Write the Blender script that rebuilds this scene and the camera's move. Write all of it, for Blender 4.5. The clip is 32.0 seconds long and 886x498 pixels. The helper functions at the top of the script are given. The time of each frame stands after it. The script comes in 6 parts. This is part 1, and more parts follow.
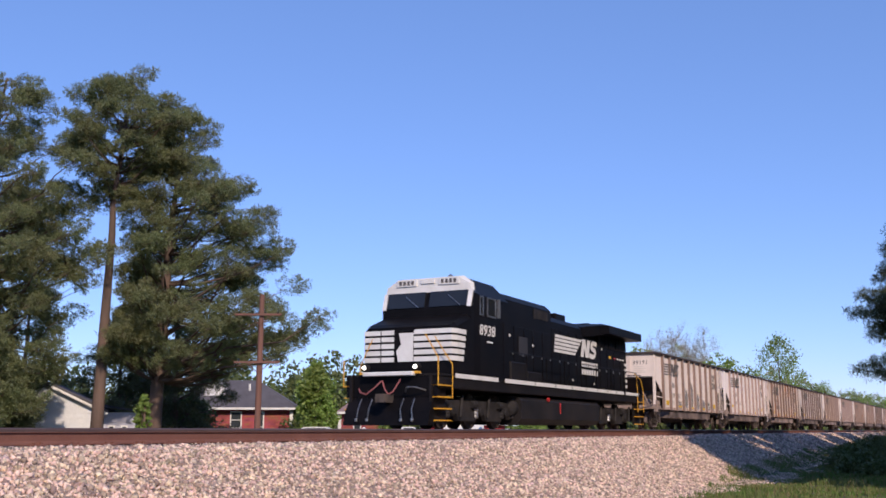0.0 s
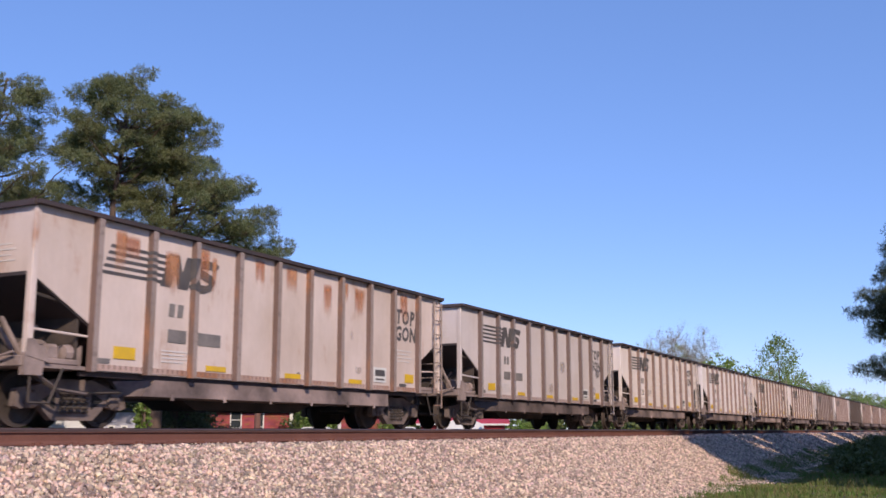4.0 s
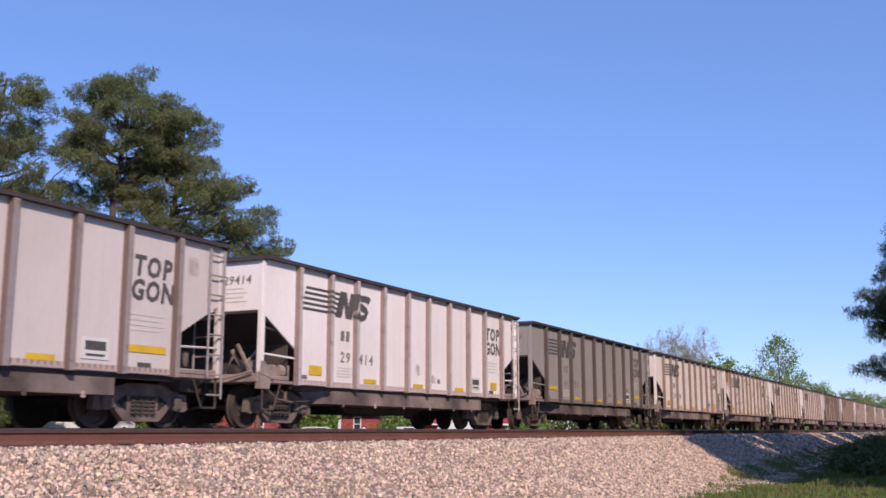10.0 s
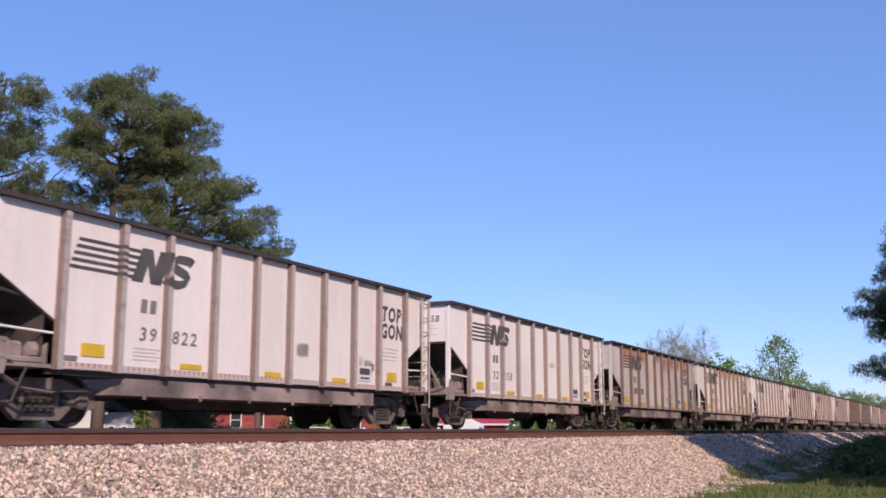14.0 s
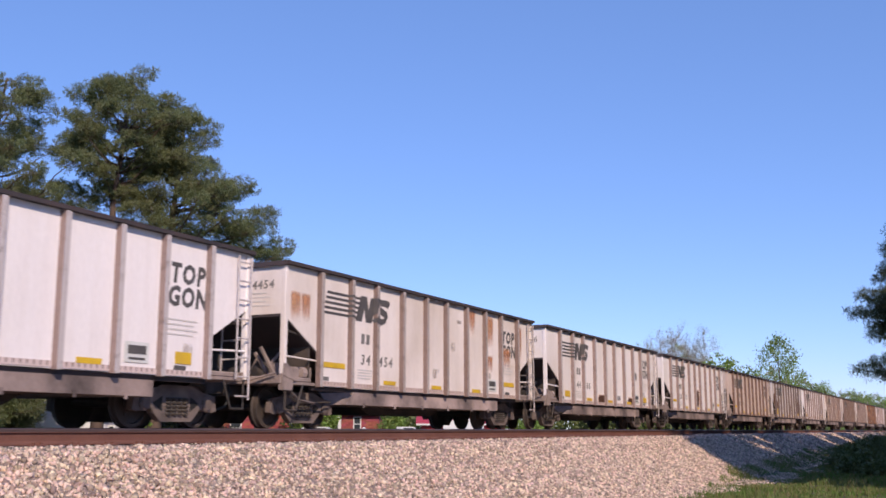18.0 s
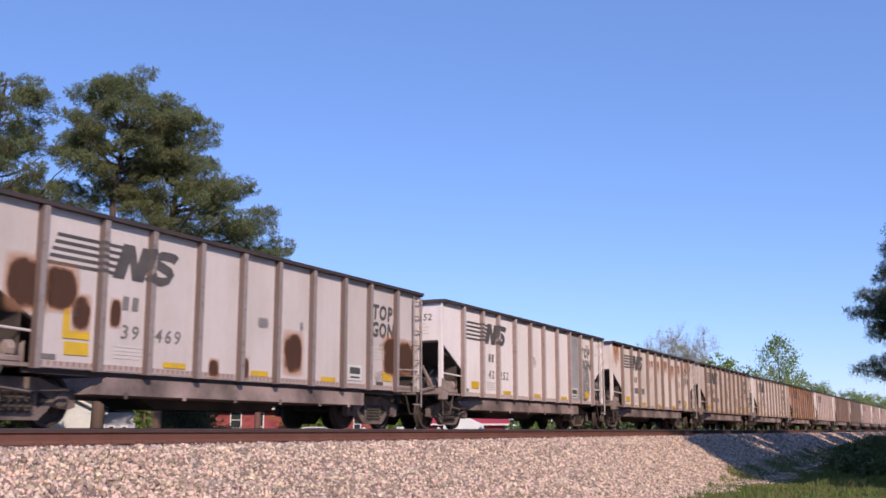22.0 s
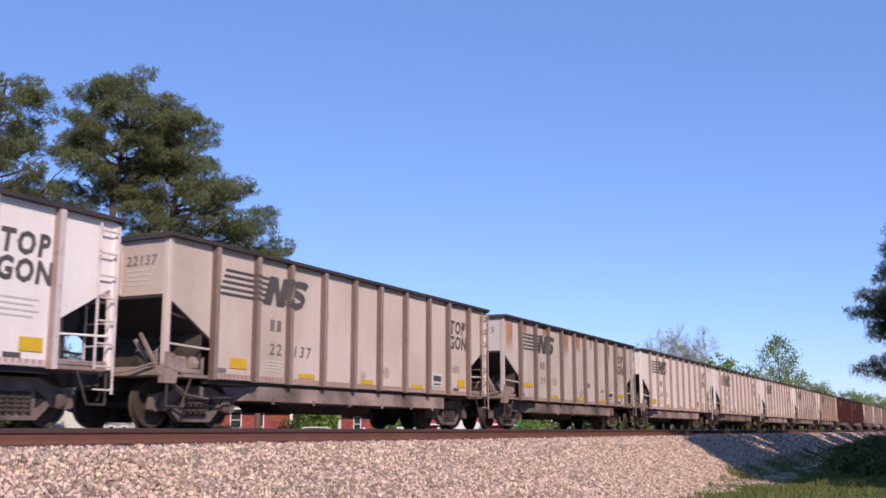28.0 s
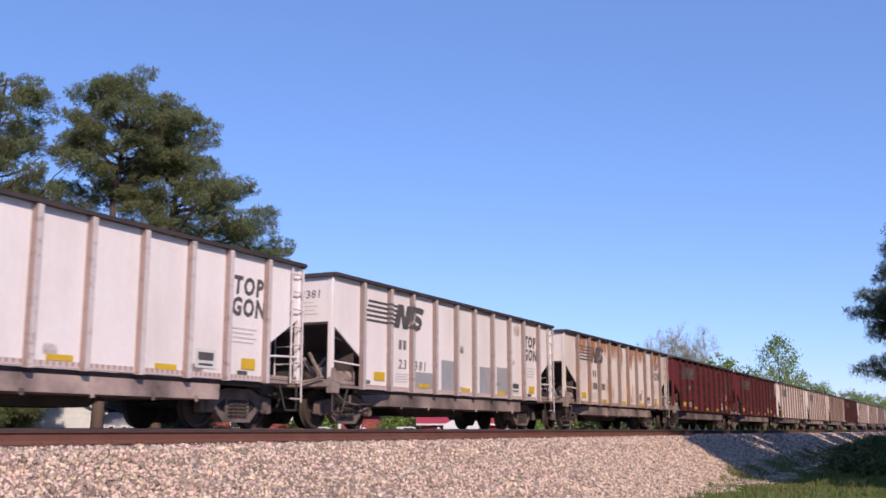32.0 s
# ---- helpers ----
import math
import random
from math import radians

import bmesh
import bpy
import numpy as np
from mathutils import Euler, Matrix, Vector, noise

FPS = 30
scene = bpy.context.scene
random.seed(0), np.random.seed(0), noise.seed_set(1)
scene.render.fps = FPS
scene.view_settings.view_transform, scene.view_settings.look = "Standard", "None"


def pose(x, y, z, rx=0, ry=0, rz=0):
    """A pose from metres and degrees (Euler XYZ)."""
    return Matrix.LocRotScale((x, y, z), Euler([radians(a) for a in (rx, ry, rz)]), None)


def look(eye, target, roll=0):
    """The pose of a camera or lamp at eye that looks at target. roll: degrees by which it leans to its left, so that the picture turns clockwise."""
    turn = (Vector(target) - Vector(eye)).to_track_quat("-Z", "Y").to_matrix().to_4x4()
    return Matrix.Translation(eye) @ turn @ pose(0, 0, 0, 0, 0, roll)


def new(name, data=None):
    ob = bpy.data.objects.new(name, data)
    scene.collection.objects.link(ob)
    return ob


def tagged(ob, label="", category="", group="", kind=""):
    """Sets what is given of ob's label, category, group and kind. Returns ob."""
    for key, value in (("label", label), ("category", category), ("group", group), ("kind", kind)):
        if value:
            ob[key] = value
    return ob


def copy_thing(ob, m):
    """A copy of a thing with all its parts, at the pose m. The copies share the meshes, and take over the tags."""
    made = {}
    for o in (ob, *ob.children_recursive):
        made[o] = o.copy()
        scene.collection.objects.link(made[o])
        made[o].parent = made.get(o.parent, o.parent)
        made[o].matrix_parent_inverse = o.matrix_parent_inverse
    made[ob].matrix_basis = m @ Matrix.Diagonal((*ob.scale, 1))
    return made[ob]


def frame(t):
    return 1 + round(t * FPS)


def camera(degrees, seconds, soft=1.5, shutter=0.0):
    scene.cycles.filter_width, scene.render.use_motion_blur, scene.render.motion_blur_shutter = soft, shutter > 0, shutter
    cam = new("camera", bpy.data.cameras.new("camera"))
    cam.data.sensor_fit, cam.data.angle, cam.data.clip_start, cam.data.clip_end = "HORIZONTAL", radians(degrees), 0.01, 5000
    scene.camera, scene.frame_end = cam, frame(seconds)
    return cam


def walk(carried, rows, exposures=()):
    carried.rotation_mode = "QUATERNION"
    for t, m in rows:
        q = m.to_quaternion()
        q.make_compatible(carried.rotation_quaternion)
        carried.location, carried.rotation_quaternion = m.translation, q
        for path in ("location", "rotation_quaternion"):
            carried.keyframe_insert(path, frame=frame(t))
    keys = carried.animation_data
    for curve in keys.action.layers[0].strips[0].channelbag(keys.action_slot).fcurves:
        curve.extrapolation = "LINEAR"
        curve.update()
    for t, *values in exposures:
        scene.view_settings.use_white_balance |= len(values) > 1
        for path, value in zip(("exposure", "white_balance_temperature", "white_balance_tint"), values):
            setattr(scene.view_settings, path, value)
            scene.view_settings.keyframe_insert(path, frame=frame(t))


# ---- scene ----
# Camera on a tripod at rail-top height beside a double-track railway.
EYE = Vector((0.0, 0.0, -0.04))
YAW, PITCH, ROLL = 26.80, 9.95, 0.0
cam = camera(46.38, 32.0, soft=1.6, shutter=0.10)
AIM = EYE + Vector((math.cos(radians(YAW)) * math.cos(radians(PITCH)),
                    math.sin(radians(YAW)) * math.cos(radians(PITCH)), math.sin(radians(PITCH))))
walk(cam, [(0.0, look(EYE, AIM, ROLL)), (32.0, look(EYE, AIM, ROLL))])

# ---------------------------------------------------------------- world and sun
SUN_AZ = 226.0      # degrees from +X towards +Y, where the sun stands
SUN_EL = 33.0
world = bpy.data.worlds.new("sky")
scene.world = world
world.use_nodes = True
wn = world.node_tree.nodes
sky = wn.new("ShaderNodeTexSky")
sky.sky_type, sky.sun_disc = "NISHITA", False
sky.sun_elevation = radians(SUN_EL)
sky.sun_rotation = radians(90.0 - SUN_AZ)
sky.air_density, sky.dust_density, sky.ozone_density = 1.0, 0.0, 3.0
wn["Background"].inputs["Strength"].default_value = 0.147
tint = wn.new("ShaderNodeMix")
tint.data_type, tint.blend_type = "RGBA", "MULTIPLY"
tint.inputs[0].default_value, tint.inputs[7].default_value = 1.0, (0.88, 0.95, 1.35, 1)
world.node_tree.links.new(sky.outputs["Color"], tint.inputs[6])
even = wn.new("ShaderNodeMix")
even.data_type = "RGBA"
even.inputs[0].default_value, even.inputs[7].default_value = 0.36, (1.62, 2.95, 6.15, 1)
world.node_tree.links.new(tint.outputs[2], even.inputs[6])
world.node_tree.links.new(even.outputs[2], wn["Background"].inputs["Color"])
sun = new("sun", bpy.data.lights.new("sun", "SUN"))
sun.data.energy, sun.data.angle, sun.data.color = 5.0, radians(0.55), (1.0, 0.815, 0.665)
sun_dir = Vector((math.cos(radians(SUN_AZ)) * math.cos(radians(SUN_EL)),
                  math.sin(radians(SUN_AZ)) * math.cos(radians(SUN_EL)), math.sin(radians(SUN_EL))))
sun.matrix_world = look(sun_dir * 50, (0, 0, 0))
scene.view_settings.exposure = -0.16

# ---------------------------------------------------------------- plan (metres, z = 0 at the rail tops)
NEAR_C, FAR_C = 10.19, 14.476    # centre lines of the two tracks
GAUGE = 0.7525                   # half distance between rail centres
SHOULDER = -0.255                # top of the ballast
GROUND, BACK = -1.45, -1.15      # grass on the camera's side, land beyond the tracks
CAR_0 = 47.08                    # first car's front at 0 s
LONG, SHORT = 15.27, 14.714      # coupled lengths of the two kinds of hopper car
SHORT_CARS = (1, 4, 5, 9, 14, 17, 20, 31, 32, 33)
SHRINK = 0.9641                  # body length of the short kind over that of the long kind
LOCO_0 = 25.3                    # locomotive's front plate at 0 s


# metres ahead of or behind the mean course, fitted to the camera's view
COURSE_FIT_T = [0, 2, 3, 6, 7, 8, 9, 10, 11, 12, 13, 14, 17, 18, 19, 20, 21, 22, 23, 24, 25, 28, 29, 30, 31, 32]
COURSE_FIT = [0, -0.06, -0.07, 0.11, 0.11, 0.1, 0.02, -0.04, -0.03, 0.02, 0, -0.18, -0.13, -0.18, 0.16, 0.05, -0.09, 0.03, 0.08, 0.13, 0.24, -0.24, -0.08, 0, -0.01, 0.07]


def travelled(t):
    """Metres the train has run at t seconds."""
    return 16.3476 * t + 0.0236254 * t * t - 0.000200217 * t ** 3 + float(np.interp(t, COURSE_FIT_T, COURSE_FIT))


# ---------------------------------------------------------------- node helpers
def shader(name):
    m = bpy.data.materials.new(name)
    m.use_nodes = True
    nt = m.node_tree
    return m, nt, nt.nodes["Principled BSDF"]


def node(nt, kind, **kw):
    n = nt.nodes.new("ShaderNode" + kind)
    for k, v in kw.items():
        if k in n.inputs.keys():
            n.inputs[k].default_value = v
    return n


def mixed(nt, fac, a, b, blend="MIX"):
    n = nt.nodes.new("ShaderNodeMix")
    n.data_type, n.blend_type = "RGBA", blend
    for sock, val in ((n.inputs[0], fac), (n.inputs[6], a), (n.inputs[7], b)):
        if isinstance(val, bpy.types.NodeSocket):
            nt.links.new(val, sock)
        elif isinstance(val, (int, float)):
            sock.default_value = val
        else:
            sock.default_value = (*val[:3], 1)
    return n.outputs[2]


def ramp(nt, fac, lo, hi):
    n = nt.nodes.new("ShaderNodeMapRange")
    n.clamp = True
    n.inputs[1].default_value, n.inputs[2].default_value = lo, hi
    nt.links.new(fac, n.inputs[0])
    return n.outputs[0]


def maths(nt, op, a, b=0.5):
    n = nt.nodes.new("ShaderNodeMath")
    n.operation = op
    for sock, val in ((n.inputs[0], a), (n.inputs[1], b)):
        if isinstance(val, bpy.types.NodeSocket):
            nt.links.new(val, sock)
        else:
            sock.default_value = val
    return n.outputs[0]


def coords(nt, scale=(1, 1, 1), space="Object"):
    tc, mp = nt.nodes.new("ShaderNodeTexCoord"), nt.nodes.new("ShaderNodeMapping")
    mp.inputs["Scale"].default_value = scale
    nt.links.new(tc.outputs[space], mp.inputs["Vector"])
    return mp.outputs["Vector"]


def grain(nt, scale, detail=4.0, stretch=(1, 1, 1), w=None, rough=0.55):
    n = nt.nodes.new("ShaderNodeTexNoise")
    n.inputs["Scale"].default_value, n.inputs["Detail"].default_value, n.inputs["Roughness"].default_value = scale, detail, rough
    nt.links.new(coords(nt, stretch), n.inputs["Vector"])
    if w is not None:
        n.noise_dimensions = "4D"
        nt.links.new(w, n.inputs["W"])
    return n.outputs["Fac"]


def relief(nt, bsdf, height, strength, distance=0.02):
    b = nt.nodes.new("ShaderNodeBump")
    b.inputs["Strength"].default_value, b.inputs["Distance"].default_value = strength, distance
    nt.links.new(height, b.inputs["Height"])
    nt.links.new(b.outputs["Normal"], bsdf.inputs["Normal"])


def surf(name, a, b, rough=0.7, big=0.7, fine=25.0, bump=0.25, metal=0.0, amount=0.8, island=0.0, spread=0.0, stretch=(1, 1, 1), spec=0.5):
    """Two-scale surface: large patches from colour a to b, fine grain, relief; island/spread vary pieces."""
    m, nt, bs = shader(name)
    g1 = ramp(nt, grain(nt, big, 5, stretch), 0.35, 0.68)
    col = mixed(nt, maths(nt, "MULTIPLY", g1, amount), a, b)
    g2 = grain(nt, fine, 3, stretch)
    col = mixed(nt, 0.35, col, mixed(nt, g2, (0.25, 0.25, 0.25), (1.0, 1.0, 1.0)), "MULTIPLY") if fine else col
    if island:
        geo = nt.nodes.new("ShaderNodeNewGeometry")
        r = geo.outputs["Random Per Island"]
        hs = nt.nodes.new("ShaderNodeHueSaturation")
        nt.links.new(col, hs.inputs["Color"])
        nt.links.new(maths(nt, "ADD", maths(nt, "MULTIPLY", r, 2 * island), 1.0 - island), hs.inputs["Value"])
        nt.links.new(maths(nt, "ADD", maths(nt, "MULTIPLY", maths(nt, "FRACT", maths(nt, "MULTIPLY", r, 37.0), 0), 0.06), 0.47), hs.inputs["Hue"])
        col = hs.outputs["Color"]
    if spread:
        oi = nt.nodes.new("ShaderNodeObjectInfo")
        hs = nt.nodes.new("ShaderNodeHueSaturation")
        nt.links.new(col, hs.inputs["Color"])
        nt.links.new(maths(nt, "ADD", maths(nt, "MULTIPLY", oi.outputs["Random"], 2 * spread), 1.0 - spread), hs.inputs["Value"])
        col = hs.outputs["Color"]
    nt.links.new(col, bs.inputs["Base Color"])
    bs.inputs["Roughness"].default_value, bs.inputs["Metallic"].default_value = rough, metal
    bs.inputs["Specular IOR Level"].default_value = spec
    if bump:
        relief(nt, bs, g2, bump)
    return m


def leaf_mat(name, a, b, rough=0.6, through_light=0.25, dry=(0.16, 0.15, 0.05)):
    m, nt, bs = shader(name)
    geo = nt.nodes.new("ShaderNodeNewGeometry")
    col = mixed(nt, geo.outputs["Random Per Island"], a, b)
    col = mixed(nt, ramp(nt, grain(nt, 0.45, 3), 0.35, 0.65), col, mixed(nt, 0.55, col, dry))
    nt.links.new(col, bs.inputs["Base Color"])
    bs.inputs["Roughness"].default_value = rough
    tr = nt.nodes.new("ShaderNodeBsdfTranslucent")
    nt.links.new(col, tr.inputs["Color"])
    mx = nt.nodes.new("ShaderNodeMixShader")
    mx.inputs[0].default_value = through_light
    nt.links.new(bs.outputs[0], mx.inputs[1])
    nt.links.new(tr.outputs[0], mx.inputs[2])
    nt.links.new(mx.outputs[0], nt.nodes["Material Output"].inputs["Surface"])
    return m


def car_paint(name, rusty=1.0, dull=None, rivets=False, bolts=False):
    """Weathered freight-car paint: the object's own colour is the coat, its alpha the amount of rust."""
    m, nt, bs = shader(name)
    oi = nt.nodes.new("ShaderNodeObjectInfo")
    w = maths(nt, "MULTIPLY", oi.outputs["Random"], 60.0)
    coat = oi.outputs["Color"]
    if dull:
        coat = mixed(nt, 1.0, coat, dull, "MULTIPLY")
    wash = grain(nt, 1.0, 5, (0.55, 0.55, 0.35), w)
    worn = ramp(nt, oi.outputs["Alpha"], -0.06, 0.26)
    coat = mixed(nt, maths(nt, "MULTIPLY", ramp(nt, wash, 0.42, 0.75), worn), coat, mixed(nt, 1.0, coat, (0.72, 0.68, 0.62), "MULTIPLY"))
    streak = grain(nt, 1.0, 6, (5.0, 5.0, 0.35), w, 0.65)
    coat = mixed(nt, maths(nt, "MULTIPLY", ramp(nt, streak, 0.45, 0.75), 0.13), coat, mixed(nt, 1.0, coat, (0.62, 0.52, 0.45), "MULTIPLY"))
    dust = grain(nt, 14.0, 4, (1, 1, 0.6), w)
    coat = mixed(nt, 0.16, coat, mixed(nt, dust, (0.2, 0.18, 0.16), (1, 1, 1)), "MULTIPLY")
    patch = grain(nt, 1.0, 4, (0.8, 0.8, 0.8), maths(nt, "ADD", w, 11.0), 0.6)
    fine = grain(nt, 1.0, 6, (7.0, 7.0, 0.9), maths(nt, "ADD", w, 5.0), 0.7)
    both = maths(nt, "ADD", maths(nt, "MULTIPLY", patch, 0.62), maths(nt, "MULTIPLY", fine, 0.38))
    lim = maths(nt, "SUBTRACT", 0.70, maths(nt, "MULTIPLY", oi.outputs["Alpha"], 0.28 * rusty))
    mask = maths(nt, "MULTIPLY", maths(nt, "SUBTRACT", both, lim), 9.0)
    mask = ramp(nt, mask, 0.0, 1.0)
    rust = mixed(nt, ramp(nt, fine, 0.35, 0.7), (0.22, 0.085, 0.04), (0.42, 0.19, 0.09))
    col = mixed(nt, maths(nt, "MULTIPLY", mask, 0.85), coat, rust)
    if rivets:
        sep = nt.nodes.new("ShaderNodeSeparateXYZ")
        nt.links.new(coords(nt), sep.inputs[0])
        dots = ramp(nt, maths(nt, "MULTIPLY", maths(nt, "SINE", maths(nt, "MULTIPLY", sep.outputs[0], 48.0)), maths(nt, "SINE", maths(nt, "MULTIPLY", maths(nt, "SUBTRACT", sep.outputs[2], 0.95), 24.0))), 0.25, 0.6)
        col = mixed(nt, maths(nt, "MULTIPLY", dots, 0.65), col, (0.16, 0.10, 0.085))
    if bolts:
        spots = ramp(nt, grain(nt, 1.0, 4, (5.0, 5.0, 9.0), maths(nt, "ADD", w, 17.0), 0.65), 0.53, 0.66)
        col = mixed(nt, maths(nt, "MULTIPLY", spots, 0.5), col, (0.12, 0.09, 0.08))
    nt.links.new(col, bs.inputs["Base Color"])
    bs.inputs["Roughness"].default_value = 0.62
    bs.inputs["Specular IOR Level"].default_value = 0.3
    relief(nt, bs, maths(nt, "ADD", dust, mask), 0.12, 0.01)
    return m


def glass(name, tint, rough=0.05):
    m, nt, bs = shader(name)
    g = grain(nt, 2.0, 3)
    nt.links.new(mixed(nt, g, tint, tuple(c * 1.6 for c in tint)), bs.inputs["Base Color"])
    bs.inputs["Roughness"].default_value = rough
    return m


# ---------------------------------------------------------------- materials
M_CAR = car_paint("weathered_car_paint")
M_RIB = car_paint("grimy_rib_paint", 1.1, None, False, True)
M_FLANK_SHADE = car_paint("shaded_rusty_rib_flank", 1.25, (0.52, 0.43, 0.40), False, True)
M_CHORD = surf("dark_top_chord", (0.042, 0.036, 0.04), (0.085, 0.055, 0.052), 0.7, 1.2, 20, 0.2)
M_PALE = surf("pale_faded_stencil", (0.66, 0.61, 0.59), (0.73, 0.67, 0.64), 0.7, 3.0, 25, 0.1)
M_UNDER = surf("grimy_underframe", (0.045, 0.037, 0.034), (0.10, 0.074, 0.06), 0.8, 1.4, 18, 0.3)
M_FLOOR = surf("dusty_hopper_floor", (0.38, 0.285, 0.26), (0.07, 0.053, 0.05), 0.85, 0.75, 14, 0.3, amount=1.0, spread=0.45)
M_DUST = surf("pinkish_dusty_ironwork", (0.38, 0.29, 0.26), (0.17, 0.13, 0.115), 0.85, 2.5, 18, 0.3)
M_EDGE = car_paint("rusty_lower_edge", 1.6, (0.74, 0.64, 0.61), True)
M_TRUCK = surf("dusty_cast_steel", (0.11, 0.085, 0.078), (0.27, 0.205, 0.18), 0.8, 2.2, 22, 0.3)
M_WHEEL = surf("wheel_steel", (0.05, 0.04, 0.036), (0.095, 0.068, 0.055), 0.65, 3.0, 30, 0.2)
M_LOGO = surf("dark_grey_stencil", (0.075, 0.07, 0.075), (0.13, 0.115, 0.11), 0.7, 3.0, 25, 0.1)
M_FAINT = surf("faded_stencil", (0.17, 0.155, 0.15), (0.28, 0.25, 0.235), 0.7, 3.0, 25, 0.1)
M_YELLOW = surf("yellow_reflective_tape", (0.82, 0.52, 0.03), (0.62, 0.40, 0.06), 0.5, 3.0, 25, 0.1)
M_WHITE = surf("white_paint", (0.80, 0.79, 0.77), (0.66, 0.64, 0.61), 0.5, 2.0, 25, 0.05)
M_BLACK = surf("black_engine_paint", (0.005, 0.0048, 0.006), (0.011, 0.0095, 0.0105), 0.45, 1.2, 12, 0.03, spec=0.07)
M_BLACKD = surf("dusty_black_paint", (0.009, 0.008, 0.009), (0.022, 0.018, 0.017), 0.6, 1.2, 14, 0.15, spec=0.15)
M_ENGTR = surf("grey_black_truck_castings", (0.014, 0.013, 0.014), (0.045, 0.038, 0.036), 0.75, 2.0, 18, 0.25, spec=0.25)
M_TANK = surf("dusty_tank_paint", (0.012, 0.011, 0.012), (0.034, 0.027, 0.025), 0.55, 0.8, 10, 0.1, spec=0.25)
M_GREYBOX = surf("dark_grey_panel", (0.028, 0.028, 0.032), (0.042, 0.040, 0.044), 0.6, 1.2, 14, 0.1)
M_HAND = surf("orange_yellow_handrail", (0.78, 0.40, 0.03), (0.60, 0.30, 0.04), 0.5, 3.0, 20, 0.05)
M_HOSE = surf("red_brake_hose", (0.36, 0.12, 0.12), (0.24, 0.07, 0.07), 0.6, 3.0, 20, 0.1)
M_RED = surf("red_paint", (0.50, 0.03, 0.03), (0.36, 0.03, 0.03), 0.5, 3.0, 20, 0.1)
M_STEEL = surf("dull_bright_steel", (0.5, 0.5, 0.5), (0.35, 0.34, 0.33), 0.35, 3.0, 20, 0.1, metal=0.9)
M_GLASS = glass("dark_cab_glass", (0.012, 0.014, 0.018))
M_WIN = glass("house_window_glass", (0.03, 0.035, 0.04))
def lamp_glow(name, colour, strength):
    m, nt, bs = shader(name)
    bs.inputs["Emission Color"].default_value = (*colour, 1)
    bs.inputs["Emission Strength"].default_value = strength
    return m


M_LAMP = lamp_glow("lit_lamp_lens", (1.0, 0.93, 0.8), 4.0)
M_DARK = surf("recess_shade", (0.012, 0.012, 0.012), (0.025, 0.022, 0.02), 0.8, 2, 20, 0.1)
M_RAIL = surf("rusty_rail", (0.15, 0.058, 0.040), (0.21, 0.09, 0.062), 0.75, 1.5, 30, 0.25)
M_RAILTOP = surf("worn_rail_head", (0.10, 0.065, 0.058), (0.15, 0.09, 0.075), 0.42, 2.0, 30, 0.1, metal=0.3)
M_TIE = surf("creosoted_tie", (0.06, 0.042, 0.034), (0.12, 0.085, 0.065), 0.85, 3.0, 30, 0.5, spread=0.25)
M_STONE = surf("crushed_ballast_stone", (0.67, 0.485, 0.365), (0.44, 0.345, 0.30), 0.9, 9.0, 60, 0.4, island=0.6)
# dark grain at stone size paints in the shaded gaps between stones
M_BED = surf("ballast_fines", (0.46, 0.345, 0.28), (0.15, 0.12, 0.105), 0.95, 26.0, 60, 1.0, amount=1.0)
M_GROUND = surf("grassy_ground", (0.055, 0.075, 0.022), (0.13, 0.10, 0.06), 0.95, 0.5, 9, 0.6)
M_GRASS = leaf_mat("grass_blades", (0.05, 0.125, 0.014), (0.13, 0.225, 0.035), 0.6, 0.35, (0.24, 0.21, 0.075))
M_DRY = leaf_mat("dry_grass_blades", (0.26, 0.185, 0.09), (0.17, 0.15, 0.06), 0.7, 0.25)
M_NEEDLE = leaf_mat("pine_needles", (0.108, 0.152, 0.056), (0.232, 0.258, 0.115), 0.5, 0.4, (0.185, 0.168, 0.08))
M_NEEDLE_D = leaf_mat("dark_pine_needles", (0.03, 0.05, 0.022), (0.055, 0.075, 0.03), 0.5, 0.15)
M_LEAF = leaf_mat("spring_leaves", (0.18, 0.31, 0.055), (0.30, 0.41, 0.10), 0.55, 0.45)
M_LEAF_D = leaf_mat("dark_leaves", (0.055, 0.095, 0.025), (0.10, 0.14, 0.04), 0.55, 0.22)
M_BUD = leaf_mat("budding_twigs", (0.36, 0.31, 0.25), (0.34, 0.34, 0.21), 0.7, 0.4, (0.32, 0.27, 0.21))
M_BARK = surf("pine_bark", (0.16, 0.105, 0.08), (0.09, 0.065, 0.055), 0.95, 1.5, 14, 0.8, stretch=(1, 1, 0.3))
M_TWIG = surf("pale_bare_twigs", (0.34, 0.30, 0.27), (0.24, 0.20, 0.18), 0.9, 1.5, 14, 0.3)
M_POLE = surf("weathered_red_brown_pole", (0.20, 0.095, 0.07), (0.13, 0.07, 0.055), 0.85, 1.5, 25, 0.4, stretch=(1, 1, 0.2))
M_BRICK = surf("red_brick", (0.34, 0.075, 0.07), (0.26, 0.06, 0.06), 0.9, 1.0, 20, 0.3, island=0.2)
M_ROOF = surf("grey_shingles", (0.105, 0.10, 0.115), (0.075, 0.07, 0.08), 0.95, 1.2, 12, 0.4)
M_ROOF_P = surf("pinkish_shingles", (0.30, 0.20, 0.19), (0.22, 0.15, 0.15), 0.95, 1.2, 12, 0.4)
M_SIDING = surf("white_siding", (0.78, 0.78, 0.78), (0.62, 0.63, 0.66), 0.6, 0.8, 10, 0.1)
M_SIDING_SHADE = surf("blue_grey_shaded_siding", (0.54, 0.53, 0.60), (0.46, 0.46, 0.54), 0.7, 0.8, 10, 0.1)
